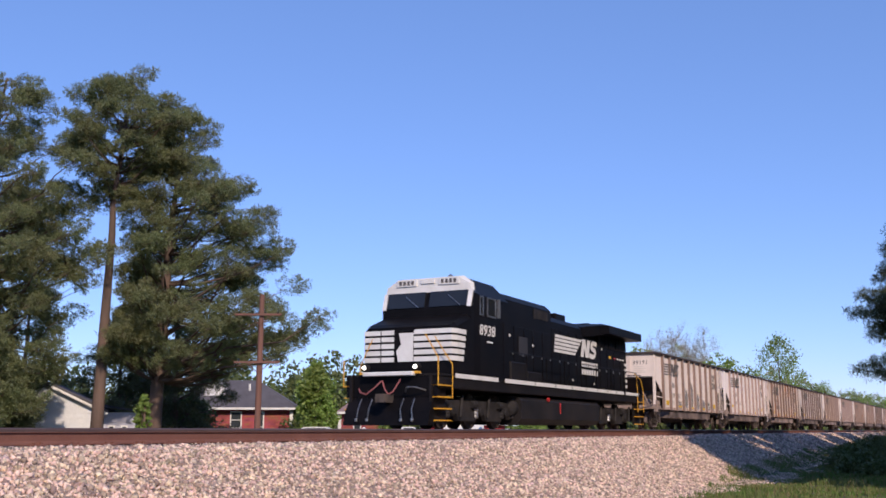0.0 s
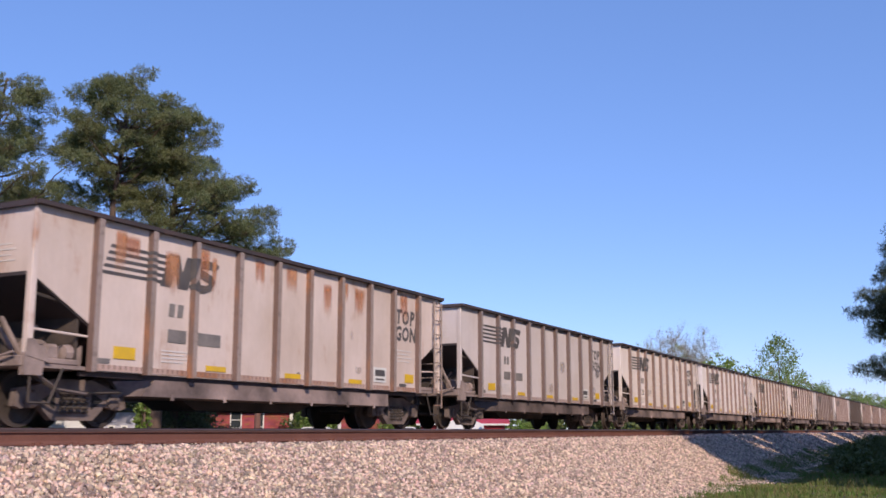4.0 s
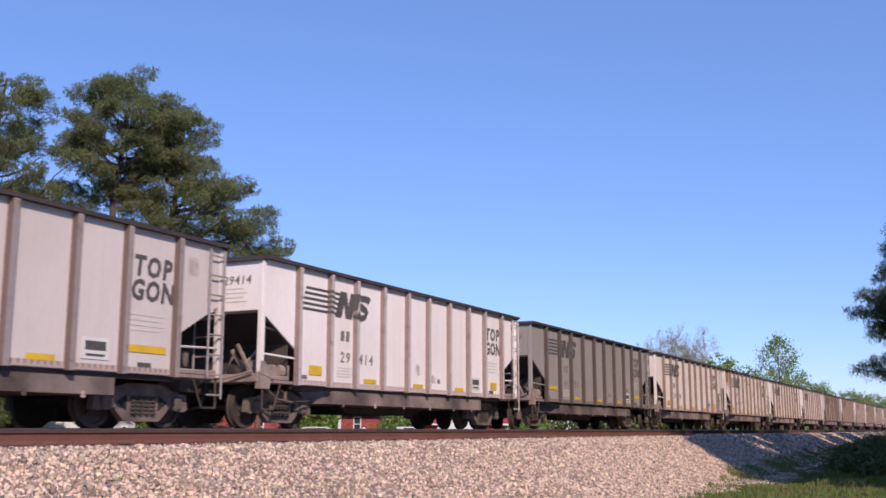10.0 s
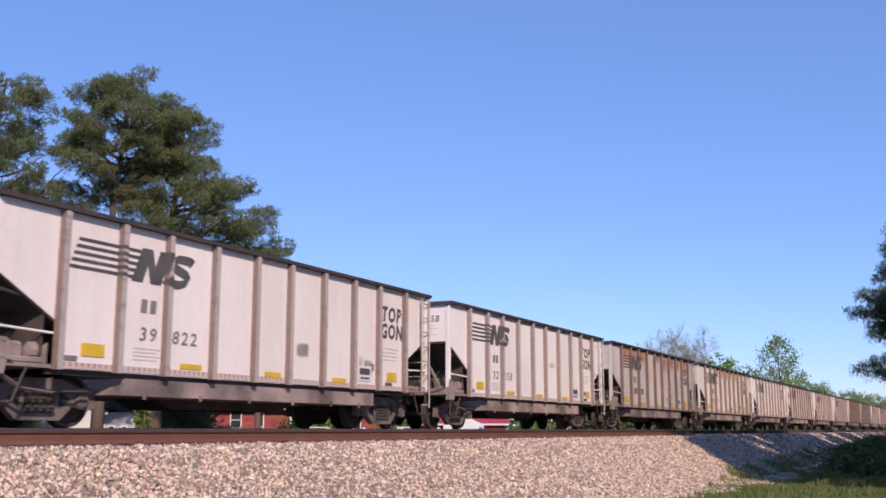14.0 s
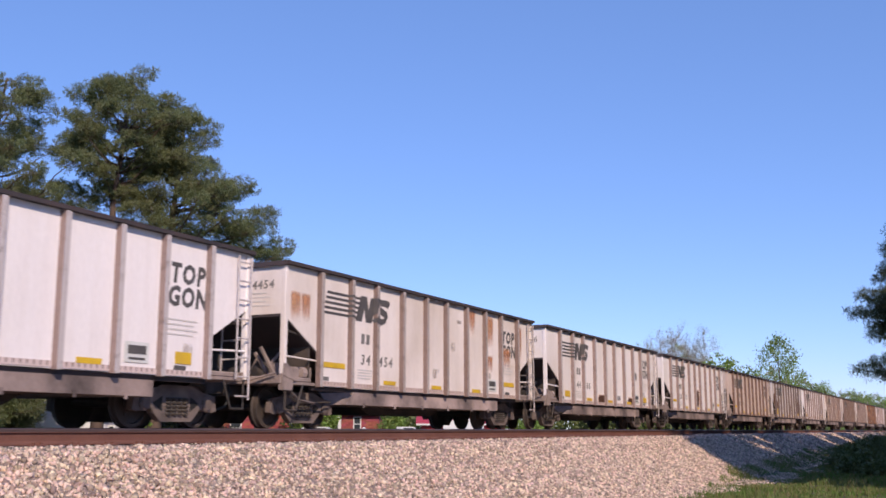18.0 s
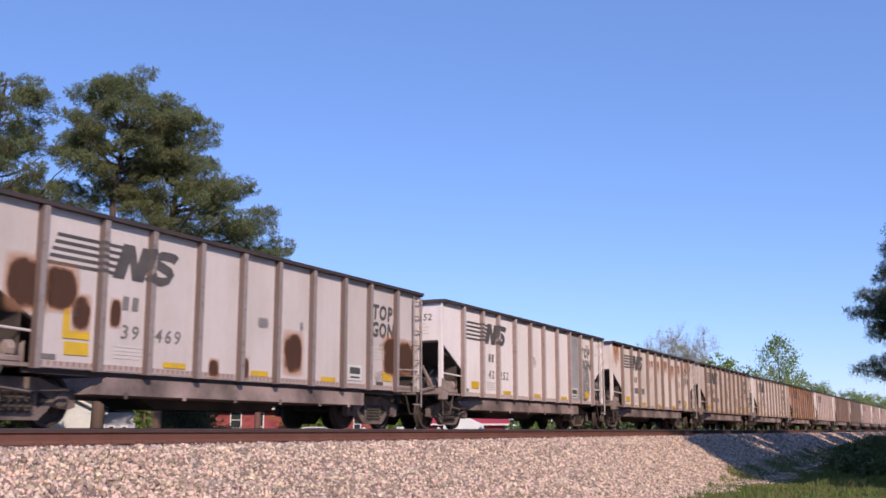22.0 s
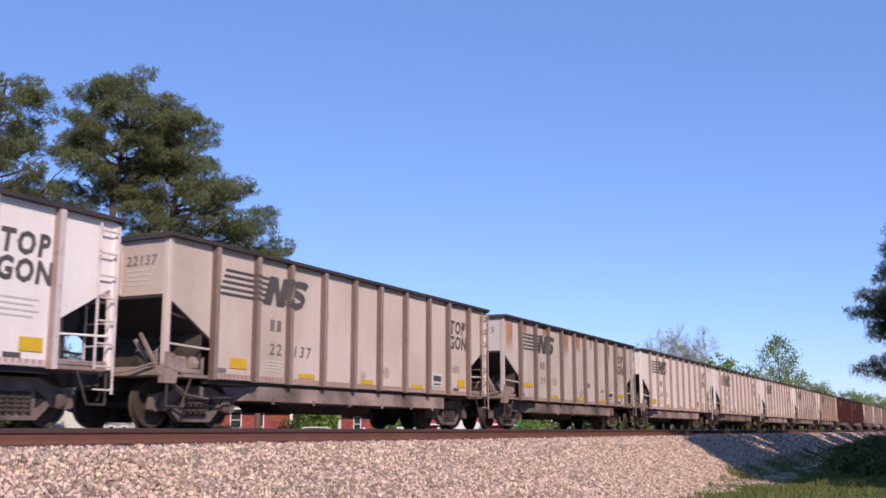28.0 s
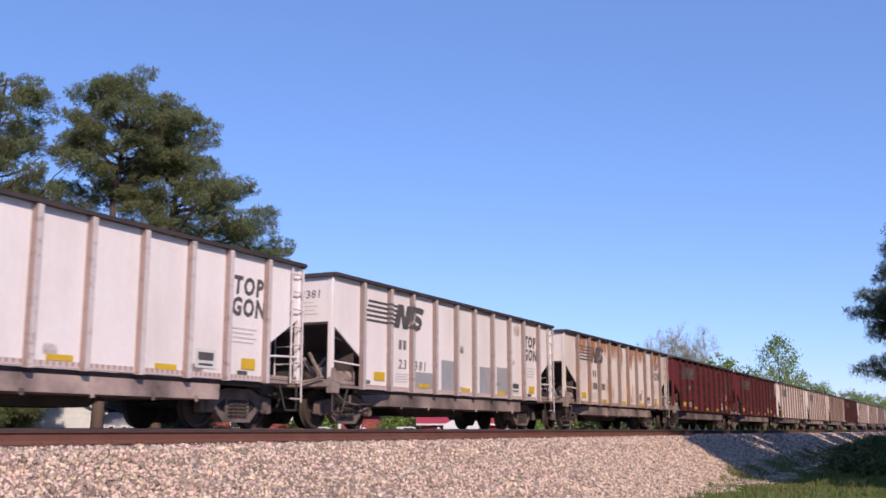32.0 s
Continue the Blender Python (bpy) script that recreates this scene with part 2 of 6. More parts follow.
M_REDROOF = surf("red_metal_roof", (0.50, 0.045, 0.06), (0.40, 0.04, 0.05), 0.5, 0.8, 10, 0.1)
M_CARW = surf("white_car_paint", (0.75, 0.76, 0.78), (0.7, 0.7, 0.72), 0.25, 1.0, 10, 0.02)
M_TYRE = surf("tyre_rubber", (0.02, 0.02, 0.02), (0.035, 0.033, 0.03), 0.85, 4, 30, 0.2)
M_GREYP = surf("grey_touch_up_paint", (0.42, 0.42, 0.45), (0.34, 0.34, 0.36), 0.65, 1.5, 20, 0.1)
def stain(name, a, b, dense=0.5, strength=0.8, halo=None):
    """A stain that fades out irregularly towards its rim."""
    m, nt, bs = shader(name)
    oi = nt.nodes.new("ShaderNodeObjectInfo")
    w = maths(nt, "MULTIPLY", oi.outputs["Random"], 40.0)
    fine = grain(nt, 1.0, 6, (8.0, 8.0, 2.0), w, 0.7)
    nt.links.new(mixed(nt, fine, a, b), bs.inputs["Base Color"])
    bs.inputs["Roughness"].default_value, bs.inputs["Specular IOR Level"].default_value = 0.85, 0.2
    fx, fz = rim_of(nt)
    rim = maths(nt, "MULTIPLY", maths(nt, "MULTIPLY", fx, fz), 16.0)
    rough = grain(nt, 1.0, 5, (4.0, 4.0, 3.4), maths(nt, "ADD", w, 3.0), 0.65)
    cover = maths(nt, "MULTIPLY", ramp(nt, maths(nt, "MULTIPLY", rim, rough), 0.03, 0.42 - 0.16 * dense), ramp(nt, maths(nt, "ADD", rough, maths(nt, "MULTIPLY", fine, 0.4)), 0.80 - 0.55 * dense, 1.02 - 0.30 * dense))
    if halo:
        soft = ramp(nt, maths(nt, "MULTIPLY", rim, rough), 0.0, 0.40)
        core = ramp(nt, maths(nt, "MULTIPLY", rim, rough), 0.13, 0.24)
        nt.links.new(mixed(nt, core, halo, mixed(nt, fine, a, b)), bs.inputs["Base Color"])
        cover = maths(nt, "MAXIMUM", maths(nt, "MULTIPLY", soft, 0.7), core)
    nt.links.new(maths(nt, "MULTIPLY", cover, strength), bs.inputs["Alpha"])
    return m


def rim_of(nt):
    """x(1-x) and z(1-z) across the plate's own extent."""
    tc = nt.nodes.new("ShaderNodeTexCoord")
    sep = nt.nodes.new("ShaderNodeSeparateXYZ")
    nt.links.new(tc.outputs["Generated"], sep.inputs[0])
    return [maths(nt, "MULTIPLY", sep.outputs[i], maths(nt, "SUBTRACT", 1.0, sep.outputs[i])) for i in (0, 2)]


def runoff(name, a, b, strength=0.8):
    """Rust that has run down from the top edge: solid above, breaking into fine streaks below."""
    m, nt, bs = shader(name)
    oi = nt.nodes.new("ShaderNodeObjectInfo")
    w = maths(nt, "MULTIPLY", oi.outputs["Random"], 40.0)
    streak = grain(nt, 1.0, 6, (9.0, 9.0, 0.55), w, 0.7)
    patch = grain(nt, 1.0, 4, (2.2, 2.2, 1.2), maths(nt, "ADD", w, 7.0), 0.6)
    nt.links.new(mixed(nt, ramp(nt, maths(nt, "ADD", maths(nt, "MULTIPLY", streak, 0.5), maths(nt, "MULTIPLY", patch, 0.5)), 0.40, 0.62), a, b), bs.inputs["Base Color"])
    bs.inputs["Roughness"].default_value, bs.inputs["Specular IOR Level"].default_value = 0.85, 0.2
    tc = nt.nodes.new("ShaderNodeTexCoord")
    sep = nt.nodes.new("ShaderNodeSeparateXYZ")
    nt.links.new(tc.outputs["Generated"], sep.inputs[0])
    x, z = sep.outputs[0], sep.outputs[2]
    side = ramp(nt, maths(nt, "MULTIPLY", x, maths(nt, "SUBTRACT", 1.0, x)), 0.0, 0.16)
    top = ramp(nt, maths(nt, "SUBTRACT", 1.0, z), 0.0, 0.15)
    run = maths(nt, "ADD", z, maths(nt, "MULTIPLY", maths(nt, "SUBTRACT", maths(nt, "ADD", streak, maths(nt, "MULTIPLY", patch, 0.7)), 0.88), 1.5))
    cover = maths(nt, "MULTIPLY", maths(nt, "MULTIPLY", side, top), ramp(nt, run, 0.10, 1.25))
    low = ramp(nt, z, 0.0, 0.45)
    nt.links.new(maths(nt, "MULTIPLY", maths(nt, "MULTIPLY", cover, low), strength), bs.inputs["Alpha"])
    return m


M_STREAK = runoff("orange_rust_runs", (0.46, 0.14, 0.06), (0.66, 0.38, 0.22), 0.85)
M_SMUDGE = stain("grey_coal_smudge", (0.24, 0.23, 0.24), (0.34, 0.32, 0.32), 0.75, 0.55)
M_DIRT = stain("thin_brown_grime", (0.36, 0.30, 0.26), (0.48, 0.40, 0.36), 0.6, 0.28)
M_BLOTCH = stain("dark_rust_blotch", (0.055, 0.03, 0.022), (0.105, 0.05, 0.034), 0.95, 0.97, (0.60, 0.30, 0.17))


# ---------------------------------------------------------------- mesh helpers
def part(name, bm, material, parent=None, label="", at=None, smooth=False):
    """Links a bmesh as one mesh object under a thing or a part."""
    me = bpy.data.meshes.new(name)
    bm.to_mesh(me)
    bm.free()
    return link(name, me, material, parent, label, at, smooth)


def link(name, me, material, parent=None, label="", at=None, smooth=False):
    if not me.materials:
        me.materials.append(material)
        if smooth:
            me.shade_smooth()
    ob = new(name, me)
    if parent:
        ob.parent = parent
    if at is not None:
        ob.matrix_basis = at
    if label:
        tagged(ob, label)
    return ob


def raw(name, verts, faces, material, parent=None, label="", at=None):
    me = bpy.data.meshes.new(name)
    me.from_pydata(verts, [], faces)
    me.update()
    return link(name, me, material, parent, label, at)


def thing(name, label, category, m=None, group="", kind=""):
    ob = new(name)
    ob.empty_display_size = 0.2
    if m is not None:
        ob.matrix_basis = m
    return tagged(ob, label, category, group, kind)


def box(bm, x0, x1, y0, y1, z0, z1, bevel=0.0):
    v = [bm.verts.new((x, y, z)) for x in (x0, x1) for y in (y0, y1) for z in (z0, z1)]
    fs = [bm.faces.new([v[i] for i in f]) for f in ((0, 1, 3, 2), (4, 6, 7, 5), (0, 4, 5, 1), (2, 3, 7, 6), (0, 2, 6, 4), (1, 5, 7, 3))]
    if bevel:
        es = list({e for f in fs for e in f.edges})
        bmesh.ops.bevel(bm, geom=es, offset=bevel, segments=1, affect="EDGES")
    return bm


def loft(bm, rings, cap=True):
    """Joins rings of equal point count by quads."""
    vs = [[bm.verts.new(p) for p in ring] for ring in rings]
    n = len(vs[0])
    for a, b in zip(vs, vs[1:]):
        for i in range(n):
            bm.faces.new((a[i], a[(i + 1) % n], b[(i + 1) % n], b[i]))
    if cap:
        bm.faces.new(vs[0][::-1])
        bm.faces.new(vs[-1])
    return bm


def slab(bm, pts, axis, a, b):
    """Extrudes a 2D outline along an axis: 'x' takes (y, z), 'y' takes (x, z), 'z' takes (x, y)."""
    put = {"x": lambda p, q: (q, p[0], p[1]), "y": lambda p, q: (p[0], q, p[1]), "z": lambda p, q: (p[0], p[1], q)}[axis]
    return loft(bm, [[put(p, a) for p in pts], [put(p, b) for p in pts]])


def rod(bm, p, q, r, n=6, r2=None):
    p, q = Vector(p), Vector(q)
    d = (q - p).normalized()
    side = d.orthogonal().normalized()
    up = d.cross(side)
    r2 = r if r2 is None else r2
    ring = [(math.cos(2 * math.pi * i / n), math.sin(2 * math.pi * i / n)) for i in range(n)]
    return loft(bm, [[p + (side * c + up * s) * r for c, s in ring], [q + (side * c + up * s) * r2 for c, s in ring]])


def pipe(bm, pts, r, n=6):
    for a, b in zip(pts, pts[1:]):
        rod(bm, a, b, r, n)
    return bm


def lathe(bm, profile, n=24, axis="y"):
    """Turns (radius, along) points about the axis."""
    rings = []
    for r, a in profile:
        rings.append([((r * math.cos(2 * math.pi * i / n), a, r * math.sin(2 * math.pi * i / n)) if axis == "y" else
                       (a, r * math.cos(2 * math.pi * i / n), r * math.sin(2 * math.pi * i / n)) if axis == "x" else
                       (r * math.cos(2 * math.pi * i / n), r * math.sin(2 * math.pi * i / n), a)) for i in range(n)])
    return loft(bm, rings)


def B():
    return bmesh.new()


_text = {}


def text_mesh(words, size, thick=0.002, bold=1.0, narrow=1.0, gap=1.0):
    """The words as a flat mesh standing in the xz plane, facing -y, origin at lower left."""
    key = (words, size, bold, narrow, gap)
    if key not in _text:
        cu = bpy.data.curves.new("lettering", "FONT")
        cu.body, cu.size, cu.extrude, cu.resolution_u = words, size, thick, 2
        cu.shear, cu.offset, cu.space_character = 0.12, 0.012 * size / 0.6 * bold, gap
        ob = bpy.data.objects.new("lettering", cu)
        scene.collection.objects.link(ob)
        dg = bpy.context.evaluated_depsgraph_get()
        me = bpy.data.meshes.new_from_object(ob.evaluated_get(dg))
        bpy.data.objects.remove(ob)
        me.transform(Matrix.Rotation(radians(90), 4, "X") @ Matrix.Diagonal((narrow, 1, 1, 1)))
        me.materials.clear()
        _text[key] = me
    return _text[key]


def lettering(name, words, size, x, y, z, material, parent, label="", narrow=1.0, bold=1.0, gap=1.0):
    return link(name, text_mesh(words, size, bold=bold, narrow=narrow, gap=gap), material, parent, label, pose(x, y, z))


def quads(name, verts, per, material, label="", category="", kind="stuff", parent=None):
    """One mesh out of an array of stand-alone polygons with the same corner count."""
    n = len(verts) // per
    me = bpy.data.meshes.new(name)
    me.vertices.add(n * per)
    me.vertices.foreach_set("co", np.asarray(verts, dtype=np.float32).ravel())
    me.loops.add(n * per)
    me.loops.foreach_set("vertex_index", np.arange(n * per, dtype=np.int32))
    me.polygons.add(n)
    me.polygons.foreach_set("loop_start", np.arange(0, n * per, per, dtype=np.int32))
    me.update(calc_edges=True)
    ob = link(name, me, material, parent)
    return tagged(ob, label, category, "", kind)


# ---------------------------------------------------------------- ground, ballast and tracks
def span(*stops):
    out = []
    for a, b, n in stops:
        out += [a + (b - a) * i / n for i in range(n)]
    return out + [stops[-1][1]]


def ground_height(x, y):
    side = GROUND + 0.10 * noise.noise((x * 0.35, y * 0.35, 0)) + 0.05 * noise.noise((x * 1.3, y * 1.3, 4)) if y < 7.2 else BACK
    if 7.2 <= y <= 17.4:
        side = -1.7
    if math.hypot(x, y) > 150:
        side += -0.3
    return side


def build_ground():
    xs = span((-3000, -200, 8), (-200, -20, 12), (-20, 0, 8), (0, 60, 90), (60, 140, 40), (140, 600, 30), (600, 3000, 8))
    ys = span((-3000, -100, 8), (-100, -16, 10), (-16, 6.6, 44), (6.6, 7.2, 1), (7.2, 17.4, 4), (17.4, 40, 8), (40, 200, 16), (200, 3000, 8))
    verts = [(x, y, ground_height(x, y)) for x in xs for y in ys]
    n = len(ys)
    faces = [(i * n + j, (i + 1) * n + j, (i + 1) * n + j + 1, i * n + j + 1) for i in range(len(xs) - 1) for j in range(n - 1)]
    tagged(raw("ground", verts, faces, M_GROUND), "grassy ground with bare patches beside the railway", "ground", "", "structure")


BED = [(4.1, -1.62), (5.15, -1.43), (5.75, -1.40), (8.3, SHOULDER - 0.03), (8.65, SHOULDER), (16.05, SHOULDER), (16.35, -0.29), (18.6, -1.35), (19.2, -1.6)]


def build_bed():
    prof = BED
    xs = span((-600, -10, 12), (-10, 70, 160), (70, 700, 60))
    verts = [(x, y + 0.03 * noise.noise((x * 2, y * 2, 1)), z + (0.015 * noise.noise((x * 1.7, y * 1.7, 9)) if z > -1.3 else 0)) for x in xs for y, z in prof]
    n = len(prof)
    faces = [(i * n + j, (i + 1) * n + j, (i + 1) * n + j + 1, i * n + j + 1) for i in range(len(xs) - 1) for j in range(n - 1)]
    tagged(raw("ballast_bed", verts, faces, M_BED), "sloping bed of pinkish crushed stone under two tracks", "ballast", "", "structure")


def chunks(name, centres, sizes, rng, material, label, category):
    """Angular stones: jittered cubes, turned at random, in one mesh."""
    n = len(centres)
    cube = np.array([(x, y, z) for x in (-1, 1) for y in (-1, 1) for z in (-1, 1)], dtype=float)
    v = cube[None] * (1 + rng.uniform(-0.6, 0.25, (n, 8, 3)))
    v = v * sizes[:, None, :]
    q = rng.normal(size=(n, 4))
    q /= np.linalg.norm(q, axis=1)[:, None]
    a, b, c, d = q.T
    rot = np.stack([1 - 2 * (c * c + d * d), 2 * (b * c - d * a), 2 * (b * d + c * a), 2 * (b * c + d * a), 1 - 2 * (b * b + d * d), 2 * (c * d - b * a),
                    2 * (b * d - c * a), 2 * (c * d + b * a), 1 - 2 * (b * b + c * c)], 1).reshape(n, 3, 3)
    v = np.einsum("nij,nkj->nki", rot, v) + centres[:, None, :]
    f = np.array(((0, 1, 3, 2), (4, 6, 7, 5), (0, 4, 5, 1), (2, 3, 7, 6), (0, 2, 6, 4), (1, 5, 7, 3)))
    idx = (np.arange(n)[:, None, None] * 8 + f[None]).ravel().astype(np.int32)
    me = bpy.data.meshes.new(name)
    me.vertices.add(n * 8)
    me.vertices.foreach_set("co", v.astype(np.float32).ravel())
    me.loops.add(n * 24)
    me.loops.foreach_set("vertex_index", idx)
    me.polygons.add(n * 6)
    me.polygons.foreach_set("loop_start", np.arange(0, n * 24, 4, dtype=np.int32))
    me.update(calc_edges=True)
    return tagged(link(name, me, material), label, category, "", "stuff")


def slope_z(y):
    return np.interp(y, [p[0] for p in BED], [p[1] for p in BED])


def build_stones():
    rng = np.random.default_rng(5)
    n = 105000
    x = 3.6 + 35 * rng.random(n) ** 1.25
    y = 9.2 - 4.6 * rng.random(n) ** 1.15
    s = rng.uniform(0.009, 0.024, n)
    size = s[:, None] * rng.uniform(0.55, 1.6, (n, 3))
    c = np.stack([x, y, slope_z(y) + rng.uniform(-0.5, 0.9, n) * s], 1)
    chunks("ballast_stones", c, size, rng, M_STONE, "loose pink and grey crushed ballast stones on the embankment", "gravel")
    n = 17000
    x = 38.4 + 75 * rng.random(n) ** 1.3
    y = 5.4 + 3.7 * rng.random(n)
    s = rng.uniform(0.022, 0.052, n)
    size = s[:, None] * rng.uniform(0.65, 1.35, (n, 3))
    c = np.stack([x, y, slope_z(y) + rng.uniform(-0.5, 0.5, n) * s], 1)
    chunks("ballast_stones", c, size, rng, M_STONE, "crushed ballast stones farther along the embankment", "gravel")


RAIL_PROF = [(-0.076, -0.185), (0.076, -0.185), (0.076, -0.172), (0.018, -0.150), (0.010, -0.140), (0.010, -0.058), (0.037, -0.045), (0.037, -0.010), (0.028, 0.0),
             (-0.028, 0.0), (-0.037, -0.010), (-0.037, -0.045), (-0.010, -0.058), (-0.010, -0.140), (-0.018, -0.150), (-0.076, -0.172)]


def build_track(name, centre, label, ties, x0, x1, drop=0.0):
    track = thing(name, label, "railway track", pose(0, centre, -drop), kind="structure")
    for side in (-1, 1):
        rail = part("rail", slab(B(), [(side * GAUGE + a, b) for a, b in RAIL_PROF], "x", -600, 900), M_RAIL, track, "rusty brown steel rail")
        part("rail_head", slab(B(), [(side * GAUGE - 0.0375, -0.038), (side * GAUGE + 0.0375, -0.038), (side * GAUGE + 0.0375, -0.009), (side * GAUGE + 0.027, 0.002), (side * GAUGE - 0.027, 0.002), (side * GAUGE - 0.0375, -0.009)], "x", -600, 900), M_RAILTOP, rail)
    bm = box(B(), -0.11, 0.11, -1.29, 1.29, -0.37, -0.195, 0.012)
    tie = bpy.data.meshes.new("tie")
    bm.to_mesh(tie)
    bm.free()
    bm = box(B(), -0.09, 0.09, -0.16, 0.16, -0.197, -0.178, 0.004)
    for dx in (-0.05, 0.05):
        for dy in (-0.10, 0.10):
            box(bm, dx - 0.012, dx + 0.012, dy - 0.02, dy + 0.02, -0.18, -0.155)
    plate = bpy.data.meshes.new("tie_plate")
    bm.to_mesh(plate)
    bm.free()
    rng = random.Random(3)
    for i in range(ties):
        x = x0 + (x1 - x0) * i / ties
        t = link("tie", tie, M_TIE, track, "", pose(x + rng.uniform(-0.03, 0.03), rng.uniform(-0.04, 0.04), 0, 0, 0, rng.uniform(-1.2, 1.2)))
        for side in (-1, 1):
            if side < 0:
                link("tie_plate", plate, M_RAIL, t, "", pose(0, side * GAUGE, 0))


# ---------------------------------------------------------------- plants
RIGHT = Vector((math.sin(radians(YAW)), -math.cos(radians(YAW)), 0))
DEPTH = Vector((math.cos(radians(YAW)), math.sin(radians(YAW)), 0))


def needles(centres, radius, count, width, rng):
    n = len(centres)
    c = np.repeat(centres, count, 0)
    r = np.repeat(radius, count) * rng.uniform(0.55, 1.1, n * count)
    d = rng.normal(size=(n * count, 3)) + np.array((0, 0, 0.35))
    d /= np.linalg.norm(d, axis=1)[:, None]
    s = np.cross(d, rng.normal(size=(n * count, 3)))
    s /= np.linalg.norm(s, axis=1)[:, None]
    root = c + d * r[:, None] * 0.12
    tip = c + d * r[:, None]
    w = width * rng.uniform(0.7, 1.3, n * count)[:, None]
    return np.stack([root - s * w * 0.4, tip - s * w * 0.5, tip + s * w * 0.5], 1).reshape(-1, 3)


def leaves(centres, radius, count, size, rng):
    n = len(centres)
    c = np.repeat(centres, count, 0)
    c = c + rng.normal(size=c.shape) * np.repeat(radius, count)[:, None] * 0.5
    a = rng.normal(size=c.shape)
    a /= np.linalg.norm(a, axis=1)[:, None]
    b = np.cross(a, rng.normal(size=c.shape))
    b /= np.linalg.norm(b, axis=1)[:, None]
    s = size * rng.uniform(0.6, 1.3, len(c))[:, None]
    return np.stack([c - a * s, c - b * s * 0.6, c + a * s, c + b * s * 0.6], 1).reshape(-1, 3)


def trunk_path(base, h, lean, rng, n=9):
    pts, off = [], Vector((0, 0, 0))
    for i in range(n + 1):
        f = i / n
        off += Vector((rng.uniform(-1, 1), rng.uniform(-1, 1), 0)) * 0.012 * h
        pts.append(Vector(base) + Vector(lean) * f * f + off * f + Vector((0, 0, h * f)))
    return pts


def tube(bm, pts, r0, r1, n=7):
    rings = []
    for i, p in enumerate(pts):
        d = (pts[min(i + 1, len(pts) - 1)] - pts[max(i - 1, 0)]).normalized()
        a = d.orthogonal().normalized()
        b = d.cross(a)
        r = r0 + (r1 - r0) * i / (len(pts) - 1)
        rings.append([p + (a * math.cos(2 * math.pi * k / n) + b * math.sin(2 * math.pi * k / n)) * r for k in range(n)])
    return loft(bm, rings)


def pine(label, base, h, shape, seed, r0=0.3, lobes=80, needle=None, lean=(0, 0, 0), count=17, tufts=30, width=0.037, first=0.25, group="tall pines", droop=0.0, puff=0.30, lobe=0.55):
    """Loblolly pine: shape holds (height share, reach to the right, reach to the left) in metres;
    limbs rise from the trunk and carry rounded clumps of needle tufts with gaps between them."""
    rng = random.Random(seed)
    nrg = np.random.default_rng(seed)
    tree = thing("pine_tree", label, "tree", pose(*base), group)
    path = trunk_path((0, 0, 0), h, lean, rng)
    bm = tube(B(), path, r0, 0.05, 9)
    hs, rr, rl = zip(*shape)
    cs = []
    along = lambda f: path[int(min(f * 9, 8.999))].lerp(path[int(min(f * 9, 8.999)) + 1], min(f * 9, 8.999) % 1)
    heights = np.linspace(first, 1, 200)
    share = np.cumsum((np.interp(heights, hs, rr) + np.interp(heights, hs, rl) + 1.2) ** 0.95)
    share /= share[-1]
    for i in range(lobes + max(5, lobes // 16)):
        f = float(np.interp((i + rng.random()) / lobes, share, heights)) if i < lobes else rng.uniform(0.84, 1.0)
        az = rng.uniform(0, 2 * math.pi)
        side = (math.cos(az) + 1) / 2
        reach = float(np.interp(f, hs, rl) * (1 - side) + np.interp(f, hs, rr) * side) * (1 - 0.55 * rng.random() ** 1.8)
        d = RIGHT * math.cos(az) + DEPTH * math.sin(az)
        c = along(f) + d * reach + Vector((0, 0, rng.uniform(-0.3, 0.3)))
        root = along(max(first * 0.8, f - (0.15 + 0.30 * rng.random() - droop) * reach / h - 0.03))
        bend = root.lerp(c, 0.5) + Vector((rng.uniform(-1, 1), rng.uniform(-1, 1), rng.uniform(-1.4, 0.6))) * 0.12 * reach
        pts = [root, root.lerp(bend, 0.5) + Vector((rng.uniform(-1, 1), rng.uniform(-1, 1), -0.6)) * 0.06 * reach, bend, bend.lerp(c, 0.5) + Vector((rng.uniform(-1, 1), rng.uniform(-1, 1), rng.uniform(-1, 1))) * 0.06 * reach, c]
        tube(bm, pts, 0.02 + 0.012 * reach, 0.012, 5)
        along_limb = [1.0] + [rng.uniform(0.5, 0.95) for _ in range(int(reach * 0.5 + 0.3))]
        for s in along_limb:
            q = pts[int(min(s * 4, 3.999))].lerp(pts[int(min(s * 4, 3.999)) + 1], min(s * 4, 3.999) % 1)
            if s < 1:
                off = Vector((-d.y, d.x, 0)) * rng.choice((-1, 1)) * rng.uniform(0.3, 1.0) * (0.4 + 0.12 * reach) + Vector((0, 0, rng.uniform(0.0, 0.4)))
                rod(bm, q, q + off, 0.018, 4, 0.01)
                q = q + off
            size = lobe * rng.uniform(0.6, 1.2)
            stretch = rng.uniform(1.0, 1.5)
            for k in range(int(tufts * (size / lobe) ** 2)):
                n = Vector((rng.gauss(0, 1), rng.gauss(0, 1), rng.gauss(0.25, 0.9))).normalized() * size * rng.uniform(0.5, 1.0)
                t = q + d * n.dot(d) * (stretch - 1) + Vector((n.x, n.y, n.z * 0.68))
                if k % 6 == 0:
                    rod(bm, q - Vector((0, 0, 0.2 * size)), t, 0.012, 3, 0.006)
                cs.append(t)
    part("trunk", bm, M_BARK, tree, "brown scaly pine trunk and limbs", smooth=True)
    cs = np.array([tuple(c) for c in cs])
    rad = nrg.uniform(0.7, 1.15, len(cs)) * puff
